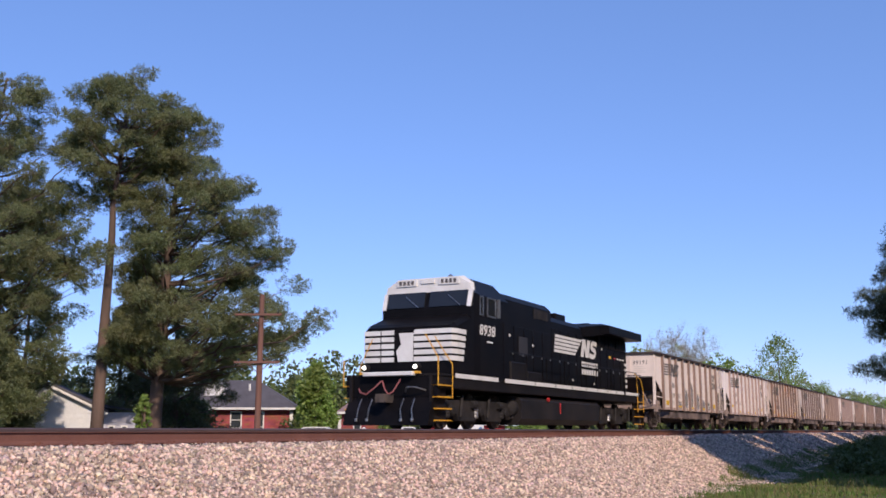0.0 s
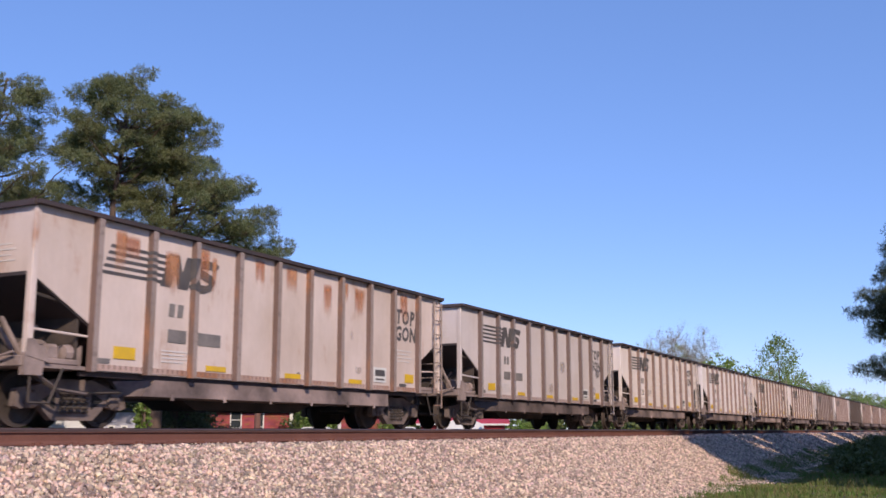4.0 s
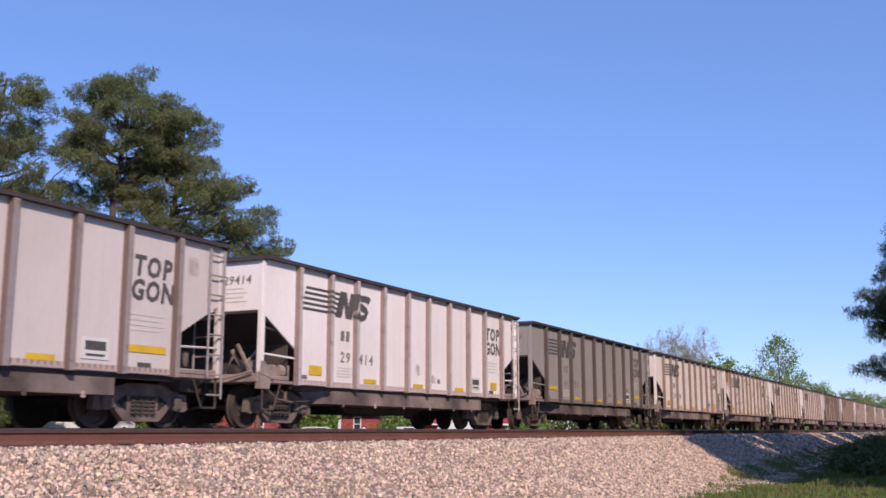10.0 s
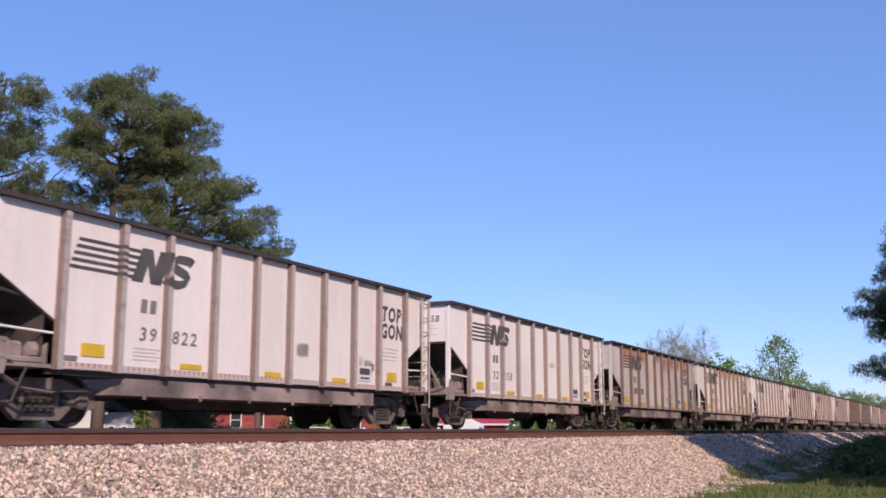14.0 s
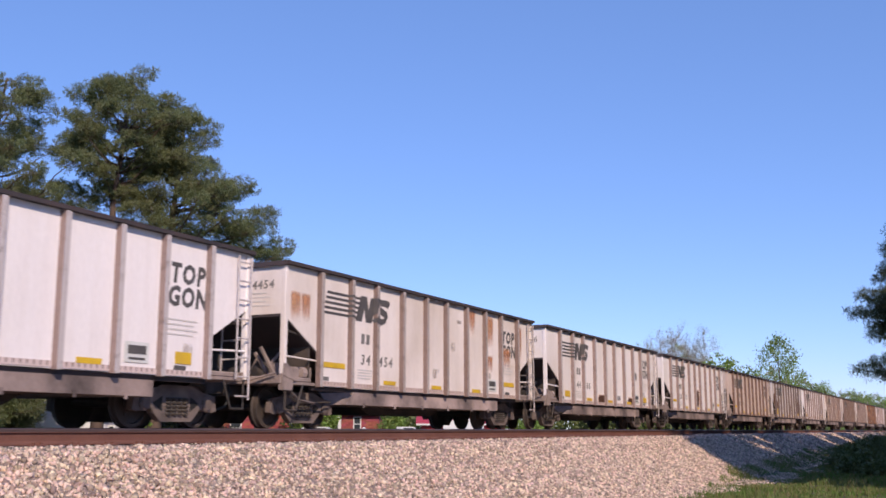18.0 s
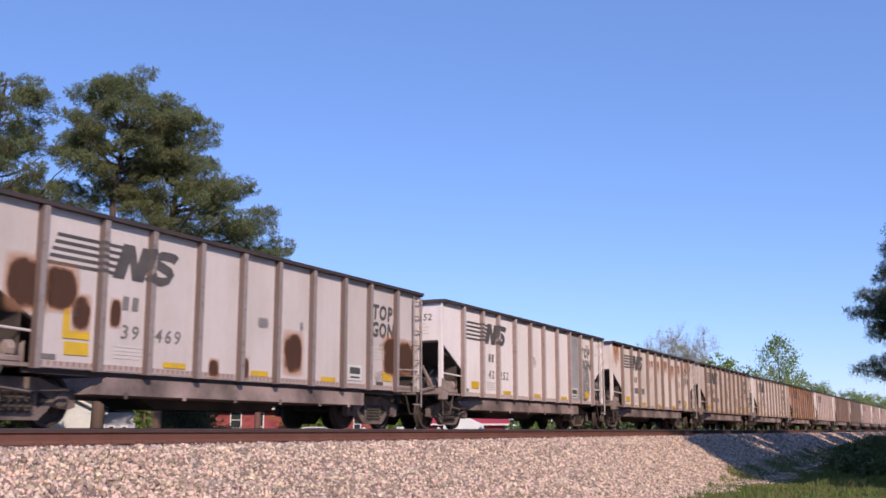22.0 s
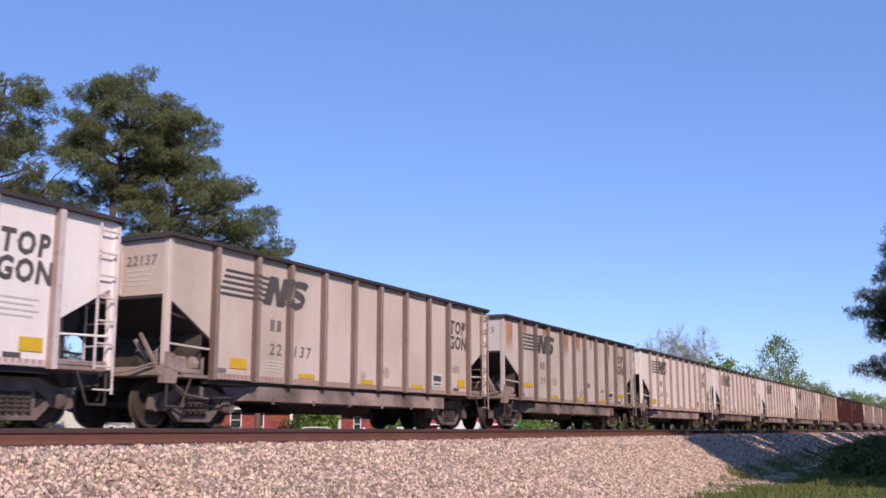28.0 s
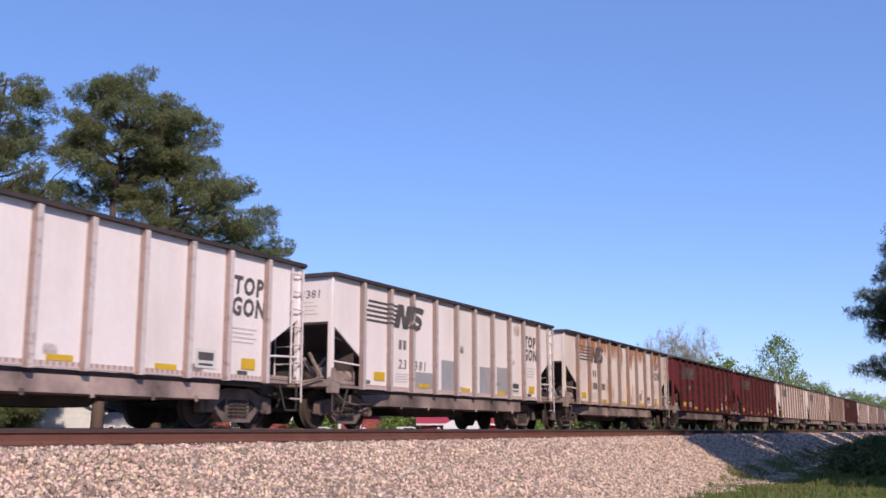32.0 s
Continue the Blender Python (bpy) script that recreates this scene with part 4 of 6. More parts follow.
    g = part("cross_gable", slab(B(), [(-2.0, 0), (2.1, 0), (2.1, 1.7), (0.05, 2.62), (-2.0, 1.7)], "y", -1.0, 1.0), M_SIDING, h, "white gabled front")
    part("garage_door", box(B(), -3.9, -2.3, -0.05, -0.01, 0.0, 1.5), M_RED, h)
    part("garage_door", box(B(), 2.4, 3.9, -0.05, -0.01, 0.0, 1.5), M_RED, h)


def build_vehicle(label, m, pickup=False):
    v = thing("pickup_truck" if pickup else "parked_car", label, "vehicle", m)
    L = 5.4 if pickup else 4.5
    if pickup:
        prof = [(0, 0.45), (0, 0.98), (2.0, 1.0), (2.02, 1.12), (2.15, 1.75), (3.4, 1.75), (3.95, 1.15), (5.3, 1.05), (5.4, 0.5)]
        glassp = [(2.3, 1.2), (2.38, 1.66), (3.35, 1.66), (3.75, 1.2)]
    else:
        prof = [(0, 0.4), (0.05, 0.95), (0.7, 1.02), (1.35, 1.45), (2.9, 1.47), (3.5, 1.0), (4.4, 0.88), (4.5, 0.42)]
        glassp = [(1.0, 1.03), (1.45, 1.38), (2.85, 1.39), (3.3, 1.03)]
    part("body", slab(B(), prof, "y", 0.0, 1.75), M_CARW, v)
    part("window", slab(B(), glassp, "y", -0.012, 1.762), M_GLASS, v)
    for x in (0.85, L - 0.95):
        for y in (0.02, 1.55):
            w = part("wheel", lathe(B(), [(0.02, 0), (0.33, 0), (0.33, 0.18), (0.02, 0.18)], 16), M_TYRE, v, "", pose(x, y, 0.33))
            part("rim", lathe(B(), [(0.02, -0.006), (0.2, -0.006), (0.2, 0.186), (0.02, 0.186)], 12), M_STEEL, w)
    part("bumper", box(B(), L - 0.05, L + 0.06, 0.05, 1.7, 0.42, 0.62, 0.02), M_STEEL, v)
    return v


def build_yard():
    p = thing("utility_pole", "weathered reddish-brown utility pole with two crossarms", "utility pole", facing(-0.207, 41))
    part("post", rod(B(), (0, 0, 0), (0.05, 0, 7.35), 0.155, 10, 0.115), M_POLE, p)
    for z, w in ((6.35, 2.1), (4.15, 2.05)):
        a = part("crossarm", box(B(), -w / 2 - 0.1, w / 2 - 0.05, -0.24, -0.14, z, z + 0.10), M_POLE, p)
        for i in range(4):
            part("insulator", lathe(B(), [(0.02, z + 0.10), (0.035, z + 0.13), (0.03, z + 0.20), (0.01, z + 0.22)], 8, "z"), M_GLASS, a, "", pose(-w / 2 + 0.1 + i * (w - 0.3) / 3, -0.19, 0))
        part("brace", rod(B(), (-0.5, -0.2, z), (0.0, -0.14, z - 0.45), 0.018, 5), M_POLE, a)
        part("brace", rod(B(), (0.5, -0.2, z), (0.0, -0.14, z - 0.45), 0.018, 5), M_POLE, a)
    build_vehicle("white sedan parked beside the brick house", facing(-0.178, 60, BACK - 0.12))
    build_vehicle("white pickup truck parked on the driveway", facing(-0.084, 66, BACK - 0.38), True)
    build_vehicle("white car parked among the bushes", facing(-0.325, 66, BACK - 0.2, turn=50))
    for px in (-0.088, -0.046, -0.005, 0.042):
        post = thing("marker_post", "short white marker post in the yard", "post", facing(px, 40), "white posts")
        part("shaft", rod(B(), (0, 0, 0), (0, 0, 1.12), 0.09, 8, 0.08), M_WHITE, post)
        part("cap", lathe(B(), [(0.11, 1.12), (0.11, 1.16), (0.05, 1.24), (0.01, 1.26)], 8, "z"), M_WHITE, post)


# ---------------------------------------------------------------- rolling stock
def clip_x(poly, lo, hi):
    for sign, lim in ((1, lo), (-1, hi)):
        out = []
        for (x0, z0), (x1, z1) in zip(poly, poly[1:] + poly[:1]):
            in0, in1 = sign * (x0 - lim) >= 0, sign * (x1 - lim) >= 0
            if in0:
                out.append((x0, z0))
            if in0 != in1:
                f = (lim - x0) / (x1 - x0)
                out.append((lim, z0 + f * (z1 - z0)))
        poly = out
        if len(poly) < 3:
            return []
    return poly


def decal(bm, poly, y, thick=0.004):
    if len(poly) >= 3:
        slab(bm, poly, "y", y, y - thick)
    return bm


def badge(x, z, w, h):
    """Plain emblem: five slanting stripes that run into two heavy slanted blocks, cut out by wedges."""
    sh = lambda px, pz: (x + w * px + 0.38 * h * (pz - 0.5), z + h * pz)
    stripes = []
    for i in range(5):
        a = 0.07 + 0.19 * i
        stripes.append([sh(0.0, a), sh(0.52, a), sh(0.53, a + 0.10), sh(0.0, a + 0.10)])
    q = lambda *p: [sh(a, b) for a, b in p]
    blocks = [q((0.49, 0.0), (0.585, 0.0), (0.585, 1.0), (0.49, 1.0)), q((0.65, 0.0), (0.745, 0.0), (0.745, 1.0), (0.65, 1.0)),
              q((0.585, 0.50), (0.65, 0.0), (0.65, 0.50), (0.585, 1.0))]
    # the second block: a band that bends twice, in short straight pieces
    path = [(0.965, 0.80), (0.935, 0.875), (0.885, 0.89), (0.825, 0.88), (0.795, 0.80), (0.795, 0.66), (0.825, 0.585), (0.875, 0.52), (0.93, 0.45), (0.955, 0.35), (0.945, 0.19), (0.90, 0.11), (0.84, 0.11), (0.79, 0.14), (0.76, 0.23)]
    edge = []
    for i, (ax, az) in enumerate(path):
        (px, pz), (nx, nz) = path[max(i - 1, 0)], path[min(i + 1, len(path) - 1)]
        dx, dz = (nx - px) * w, (nz - pz) * h
        n = math.hypot(dx, dz)
        ox, oz = -dz / n * 0.135 * h / w, dx / n * 0.135
        edge.append(((ax - ox, az - oz), (ax + ox, az + oz)))
    band = [q(a[0], b[0], b[1], a[1]) for a, b in zip(edge, edge[1:])]
    return stripes, blocks, band


RIBS = [1.31, 2.615, 3.78, 5.095, 6.395, 7.59, 8.89, 10.18, 11.35, 12.66]
BODY, HALF, TOP, SILL = 13.98, 1.58, 3.55, 0.93


def draped(bm, poly, lift):
    """Paint that follows the side sheet and wraps over the ribs it crosses."""
    cuts = [0.0] + [r + o for r in RIBS for o in (-0.079, -0.062, 0.062, 0.079)] + [BODY]
    depth = lambda v: max([0.0] + [0.1155 * min(1.0, (0.079 - abs(v - r)) / 0.017) for r in RIBS if abs(v - r) < 0.079])
    for lo, hi in zip(cuts, cuts[1:]):
        piece = clip_x(poly, lo, hi)
        if len(piece) < 3:
            continue
        f = bm.faces.new([bm.verts.new((a, -HALF - lift - depth(a), b)) for a, b in piece])
        f.normal_update()
        if f.normal.y > 0:
            f.normal_flip()


def fill_poly(bm, poly, y):
    """A notched outline as a thin plate; triangulated so that notches stay open."""
    f = bm.faces.new([bm.verts.new((a, y, b)) for a, b in poly])
    if f.normal.y > 0:
        f.normal_flip()
    bmesh.ops.triangulate(bm, faces=[f])


def build_truck(car, x, radius, axles, side_y, material, loco=False):
    """A bogie: side frames, bolster, springs, wheelsets with turning wheels."""
    tr = part("truck", box(B(), -0.22, 0.22, -side_y, side_y, 0.42, 0.72, 0.03), material, car, "dusty cast steel truck" if not loco else "grey-black three-axle truck", pose(x, 0, 0))
    half = axles[-1]
    for s in (-1, 1):
        bm = B()
        y0, y1 = s * side_y - 0.07, s * side_y + 0.07
        if not loco:
            slab(bm, [(-half - 0.32, 0.34), (-half - 0.28, 0.62), (-half + 0.1, 0.68), (-0.42, 0.80), (0.42, 0.80), (half - 0.1, 0.68), (half + 0.28, 0.62), (half + 0.32, 0.34), (half + 0.20, 0.30), (half - 0.20, 0.36), (half - 0.26, 0.28), (0.44, 0.12), (-0.44, 0.12), (-half + 0.26, 0.28), (-half + 0.20, 0.36), (-half - 0.20, 0.30)], "y", y0, y1)
            bmesh.ops.recalc_face_normals(bm, faces=bm.faces)
            fr = part("side_frame", bm, material, tr)
            # flat dark patches painted on where the frame's openings would lie in shade
            part("window_recess", slab(B(), [(-0.66, 0.46), (-0.40, 0.60), (-0.40, 0.30)], "y", s * (side_y + 0.072), s * (side_y + 0.06)), M_DARK, fr)
            part("window_recess", slab(B(), [(0.66, 0.46), (0.40, 0.60), (0.40, 0.30)], "y", s * (side_y + 0.072), s * (side_y + 0.06)), M_DARK, fr)
            sp = B()
            for dx in (-0.24, -0.08, 0.08, 0.24):
                for k in range(5):
                    lathe_at = [(0.06, 0.24 + k * 0.07), (0.075, 0.265 + k * 0.07), (0.06, 0.29 + k * 0.07)]
                    rings = [[(dx + r * math.cos(a * math.pi / 3), s * (side_y + 0.075) + r * math.sin(a * math.pi / 3), z) for a in range(6)] for r, z in lathe_at]
                    loft(sp, rings)
            part("spring_nest", sp, M_UNDER, fr)
        else:
            slab(bm, [(-half - 0.55, 0.42), (-half - 0.5, 0.80), (-half + 0.35, 0.88), (half - 0.35, 0.88), (half + 0.5, 0.80), (half + 0.55, 0.42), (half + 0.3, 0.30), (half + 0.20, 0.56), (half - 0.20, 0.56), (half - 0.40, 0.24), (0.44, 0.24), (0.20, 0.56), (-0.20, 0.56), (-0.44, 0.24), (-half + 0.40, 0.24), (-half + 0.20, 0.56), (-half - 0.20, 0.56), (-half - 0.3, 0.30)], "y", y0, y1)
            bmesh.ops.recalc_face_normals(bm, faces=bm.faces)
            fr = part("side_frame", bm, material, tr)
            for k, ax in enumerate(axles):
                part("damper", rod(B(), (ax + 0.42, s * (side_y + 0.12), 0.35), (ax + 0.55, s * (side_y + 0.12), 0.98), 0.045, 8), M_ENGTR, fr)
                part("brake_cylinder", lathe(B(), [(0.10, ax - 0.75), (0.13, ax - 0.7), (0.13, ax - 0.5), (0.05, ax - 0.45)], 10, "x"), M_ENGTR, fr, "", pose(0, s * (side_y + 0.10), 0.74))
                part("coil_spring", lathe(B(), [(0.085, 0.33), (0.10, 0.38), (0.085, 0.43), (0.10, 0.48), (0.085, 0.53), (0.10, 0.58), (0.085, 0.62)], 8, "z"), M_STEEL if k == 1 else M_ENGTR, fr, "", pose(ax - 0.36, s * (side_y + 0.06), 0))
        for ax in axles:
            cap = part("bearing_cap", lathe(B(), [(0.15, 0.0), (0.15, 0.10), (0.11, 0.13), (0.02, 0.13)], 10), M_ENGTR if loco else M_TRUCK, tr, "", pose(ax, s * (side_y + 0.0), radius) if s > 0 else pose(ax, s * side_y, radius, 0, 0, 180))
        if loco and s < 0:
            for k in range(len(axles) - 1):
                # dark blocks that also close the see-through space between the axles
                part("traction_motor", box(B(), axles[k] + 0.15, axles[k + 1] - 0.15, -0.62, 0.62, 0.2, 0.95, 0.05), M_BLACKD, tr)
    wheels = []
    for ax in axles:
        bm = B()
        for s in (-1, 1):
            rings = [(radius + 0.028, 0.660), (radius + 0.022, 0.690), (radius, 0.70), (radius - 0.006, 0.79), (radius - 0.07, 0.79), (radius - 0.09, 0.745), (0.16, 0.72), (0.13, 0.80), (0.02, 0.80)]
            lathe(bm, [(r, s * a) for r, a in rings], 24)
        rod(bm, (0, -0.9, 0), (0, 0.9, 0), 0.075, 8)
        for k in range(3):
            a = k * 2.1
            box(bm, 0.22 * math.cos(a) - 0.03, 0.22 * math.cos(a) + 0.03, -0.75, -0.715, 0.22 * math.sin(a) - 0.03, 0.22 * math.sin(a) + 0.03)
        bmesh.ops.recalc_face_normals(bm, faces=bm.faces)
        w = part("wheelset", bm, M_WHEEL, tr, "", pose(ax, 0, radius))
        wheels.append(w)
    return tr, wheels


def coupler(car, x, s):
    bm = slab(B(), [(0, -0.10), (s * 0.45, -0.10), (s * 0.50, -0.18), (s * 0.66, -0.16), (s * 0.68, 0.0), (s * 0.60, 0.04), (s * 0.62, 0.14), (s * 0.48, 0.17), (s * 0.42, 0.10), (0, 0.10)], "z", 0.74, 0.98)
    bmesh.ops.recalc_face_normals(bm, faces=bm.faces)
    part("coupler", bm, M_UNDER, car, "rusty knuckle coupler", pose(x, 0, 0))


def build_hopper():
    """The first coal gondola with sloped ends; the others are copies of it."""
    car = thing("coal_hopper_car", "weathered coal hopper car", "freight car")
    # side sheets with the cut-away corners over the end platforms
    for s in (-1, 1):
        y = s * HALF
        bm = slab(B(), [(0.0, TOP - 0.06), (0.0, 2.38), (1.31, 1.66), (1.31, SILL), (12.70, SILL), (12.70, 1.66), (BODY, 2.38), (BODY, TOP - 0.06)], "y", y, y - s * 0.02)
        bmesh.ops.recalc_face_normals(bm, faces=bm.faces)
        part("side_sheet", bm, M_CAR, car)
        if s > 0:
            bm = B()
            for x in RIBS:
                slab(bm, [(x - 0.075, y), (x - 0.06, y + s * 0.115), (x + 0.06, y + s * 0.115), (x + 0.075, y)], "z", SILL - 0.02, TOP - 0.08)
            tagged(part("side_ribs", bm, M_RIB, car), kind="stuff")
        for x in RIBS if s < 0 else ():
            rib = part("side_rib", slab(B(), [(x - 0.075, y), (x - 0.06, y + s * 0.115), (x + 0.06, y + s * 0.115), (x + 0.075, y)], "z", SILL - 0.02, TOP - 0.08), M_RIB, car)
            # flanks darkened in colour for the shade beside each rib, plus some rust
            rib.data.materials.append(M_FLANK_SHADE)
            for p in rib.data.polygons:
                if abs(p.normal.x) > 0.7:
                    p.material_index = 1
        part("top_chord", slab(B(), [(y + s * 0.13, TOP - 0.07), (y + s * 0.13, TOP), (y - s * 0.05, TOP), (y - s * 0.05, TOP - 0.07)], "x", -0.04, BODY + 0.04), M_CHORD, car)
        # dark red-brown sill; its paint also carries the shadow line under the sheet
        part("side_sill", slab(B(), [(y - s * 0.09, SILL - 0.09), (y - s * 0.09, SILL), (y - s * 0.16, SILL), (y - s * 0.16, SILL - 0.09)], "x", 1.2, 12.8), M_CHORD, car)
        part("rivet_strip", slab(B(), [(y + s * 0.012, SILL + 0.012), (y + s * 0.012, SILL + 0.115), (y + s * 0.002, SILL + 0.115), (y + s * 0.002, SILL + 0.012)], "x", 1.33, 12.64), M_EDGE, car)
    for e, (x, d) in enumerate(((0.0, 1), (BODY, -1))):
        part("end_sheet", box(B(), min(x, x + d * 0.03), max(x, x + d * 0.03), -HALF + 0.02, HALF - 0.02, 2.42, TOP - 0.05), M_CAR, car)
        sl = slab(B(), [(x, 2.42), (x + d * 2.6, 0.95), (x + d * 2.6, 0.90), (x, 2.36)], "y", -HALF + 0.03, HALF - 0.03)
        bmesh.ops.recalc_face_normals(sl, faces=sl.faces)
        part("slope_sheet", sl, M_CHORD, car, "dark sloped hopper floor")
        part("end_chord", box(B(), min(x - d * 0.09, x + d * 0.03), max(x - d * 0.09, x + d * 0.03), -HALF - 0.06, HALF + 0.06, TOP - 0.095, TOP - 0.004), M_CHORD, car)
        part("end_sill", box(B(), min(x - d * 0.08, x + d * 0.14), max(x - d * 0.08, x + d * 0.14), -HALF, HALF, 0.93, 1.10, 0.015), M_DUST, car)
        part("platform", box(B(), min(x + d * 0.15, x + d * 1.25), max(x + d * 0.15, x + d * 1.25), -HALF + 0.02, HALF - 0.02, 0.93, 0.99), M_DUST, car)
        for s in (-1, 1):
            part("corner_post", box(B(), min(x - d * 0.015, x + d * 0.10), max(x - d * 0.015, x + d * 0.10), s * HALF - (0.0 if s < 0 else 0.10), s * HALF + (0.10 if s < 0 else 0.0), 1.22, TOP - 0.09, 0.01) if s > 0 else box(B(), min(x - d * 0.015, x + d * 0.10), max(x - d * 0.015, x + d * 0.10), -HALF - 0.03, -HALF + 0.09, 0.95, TOP - 0.09, 0.01), M_CAR, car)
            part("platform_rail", pipe(B(), [(x + d * 0.05, s * HALF, 1.52), (x + d * 1.22, s * HALF, 1.48)], 0.022), M_CAR, car)
            part("strut", pipe(B(), [(x + d * 0.08, s * (HALF - 0.1), 2.1), (x + d * 0.85, s * (HALF - 0.1), 2.0)], 0.03), M_UNDER, car)
            part("side_step", pipe(B(), [(x + d * 0.1, s * HALF, 0.95), (x + d * 0.1, s * HALF, 0.38), (x + d * 0.5, s * HALF, 0.38), (x + d * 0.75, s * HALF, 0.93)], 0.022, 5), M_UNDER, car)
        part("end_bracket", box(B(), min(x + d * 0.2, x + d * 1.1), max(x + d * 0.2, x + d * 1.1), -HALF + 0.02, -HALF + 0.16, 0.99, 1.09, 0.02), M_DUST, car)
        for yy in (-0.42, 0.42):
            part("end_stiffener", box(B(), min(x - d * 0.03, x), max(x - d * 0.03, x), yy - 0.05, yy + 0.05, 2.44, TOP - 0.1), M_CAR, car)
        # plate added to darken and close the see-through end below the slope sheet
        part("end_bulkhead", box(B(), min(x + d * 1.04, x + d * 1.08), max(x + d * 1.04, x + d * 1.08), -HALF + 0.06, HALF - 0.06, 0.99, 1.80), M_UNDER, car)
        coupler(car, x, -d)
    # ladders at the trailing corner of the near side and the leading corner of the far side
    for x, s in ((BODY - 0.06, -1), (0.06, 1)):
        bm = B()
        yy = s * (HALF + 0.10)
        w = -0.42 if s < 0 else 0.42
        pipe(bm, [(x, yy, 0.55), (x, yy, TOP - 0.15)], 0.024, 5)
        pipe(bm, [(x + w, yy, 0.95), (x + w, yy, TOP - 0.15)], 0.024, 5)
        for k in range(8):
            pipe(bm, [(x, yy, 0.62 + k * 0.38), (x + w, yy, 0.62 + k * 0.38)], 0.018, 5)
        part("ladder", bm, M_RIB, car)
        bm = B()
        for k in range(7):
            pipe(bm, [(x + (0.10 if s < 0 else -0.10), s * 0.9, 1.0 + k * 0.38), (x + (0.10 if s < 0 else -0.10), s * 1.4, 1.0 + k * 0.38)], 0.018, 5)
        pipe(bm, [(x + (0.10 if s < 0 else -0.10), s * 0.9, 0.95), (x + (0.10 if s < 0 else -0.10), s * 0.9, 3.35)], 0.022, 5)
        pipe(bm, [(x + (0.10 if s < 0 else -0.10), s * 1.4, 0.95), (x + (0.10 if s < 0 else -0.10), s * 1.4, 3.35)], 0.022, 5)
        part("end_ladder", bm, M_RIB, car)
    # floor trough, centre sill and gear below
    bm = slab(B(), [(2.95, 0.84), (2.6, 0.55), (11.3, 0.55), (11.3, 0.84)], "y", -1.52, 1.52)
    bmesh.ops.recalc_face_normals(bm, faces=bm.faces)
    part("hopper_floor", bm, M_FLOOR, car, "brown dusty hopper bottom")
    for x in (3.4, 4.9, 6.4, 7.9, 9.4, 10.6):
        part("floor_brace", box(B(), x - 0.04, x + 0.04, -1.54, -1.522, 0.49, 0.60), M_FLOOR, car)
    part("centre_sill", box(B(), -0.1, BODY + 0.1, -0.26, 0.26, 0.70, 0.93), M_UNDER, car)
    part("hopper_bay", slab(B(), [(4.8, 0.545), (5.2, 0.36), (8.8, 0.36), (9.2, 0.545)], "y", -0.55, 0.55), M_UNDER, car)
    part("brake_reservoir", lathe(B(), [(0.02, 0.25), (0.22, 0.30), (0.22, 0.95), (0.02, 1.0)], 12, "x"), M_UNDER, car, "", pose(0, -0.75, 1.22))
    part("brake_cylinder", lathe(B(), [(0.02, 0.35), (0.16, 0.38), (0.16, 0.70), (0.05, 0.74), (0.05, 1.1), (0.02, 1.1)], 12, "x"), M_DUST, car, "", pose(0, -1.1, 1.25))
    part("valve", box(B(), 0.45, 0.75, -1.5, -1.25, 1.05, 1.32, 0.05), M_DUST, car)
    part("valve_bracket", slab(B(), [(0.15, 1.0), (0.55, 1.0), (0.42, 1.26), (0.22, 1.3)], "y", -HALF + 0.05, -HALF + 0.12), M_DUST, car)
    part("jacking_pad", slab(B(), [(-0.06, 0.80), (0.30, 0.80), (0.36, 1.12), (0.08, 1.22), (-0.06, 1.12)], "y", -HALF - 0.04, -HALF + 0.06), M_DUST, car)
    part("gusset", slab(B(), [(-0.05, 1.10), (0.36, 1.02), (0.46, 1.02), (0.22, 1.22), (0.12, 1.36), (-0.02, 1.36)], "y", -HALF - 0.05, -HALF - 0.035), M_DUST, car, "pinkish dusty gusset plate")
    part("valve_body", lathe(B(), [(0.02, 0.86), (0.13, 0.88), (0.15, 1.0), (0.11, 1.1), (0.02, 1.12)], 10, "x"), M_DUST, car, "", pose(0, -1.38, 1.20))
    part("bracing_plate", slab(B(), [(0.70, 1.0), (1.25, 1.0), (1.25, 1.34), (1.02, 1.16)], "y", -1.45, -1.42), M_DUST, car)
    part("uncoupling_lever", pipe(B(), [(-0.16, -1.5, 1.15), (-0.2, -0.9, 1.02), (-0.25, -0.25, 0.98)], 0.022, 5), M_DUST, car)
    part("brake_rod", pipe(B(), [(0.28, -1.25, 1.0), (-0.02, -1.0, 1.72)], 0.045, 6), M_DUST, car)
    part("brake_rod", pipe(B(), [(0.42, -1.0, 1.0), (0.12, -0.75, 1.62)], 0.045, 6), M_DUST, car)
    part("pipe_run", pipe(B(), [(0.2, -1.52, 0.86), (0.75, -1.5, 0.60), (1.4, -1.45, 0.55)], 0.03, 5), M_TRUCK, car)
    part("brake_wheel", lathe(B(), [(0.26, -0.10), (0.29, -0.12), (0.26, -0.14), (0.23, -0.12)], 14, "x"), M_UNDER, car, "", pose(0, 0.7, 2.0))
    part("brake_lever", pipe(B(), [(0.35, -0.6, 1.0), (0.75, -0.95, 1.65)], 0.035, 5), M_DUST, car)
    part("brake_lever", pipe(B(), [(0.6, -0.2, 1.0), (0.5, -0.5, 1.5)], 0.03, 5), M_DUST, car)
    part("brake_pipe", pipe(B(), [(0.1, -1.35, 0.9), (1.0, -1.3, 0.55), (2.3, -1.3, 0.6)], 0.022, 5), M_UNDER, car)
    part("air_hose", pipe(B(), [(-0.15, -0.35, 0.8), (-0.4, -0.4, 0.45), (-0.65, -0.3, 0.36)], 0.025, 6), M_TYRE, car)
    wheels = []
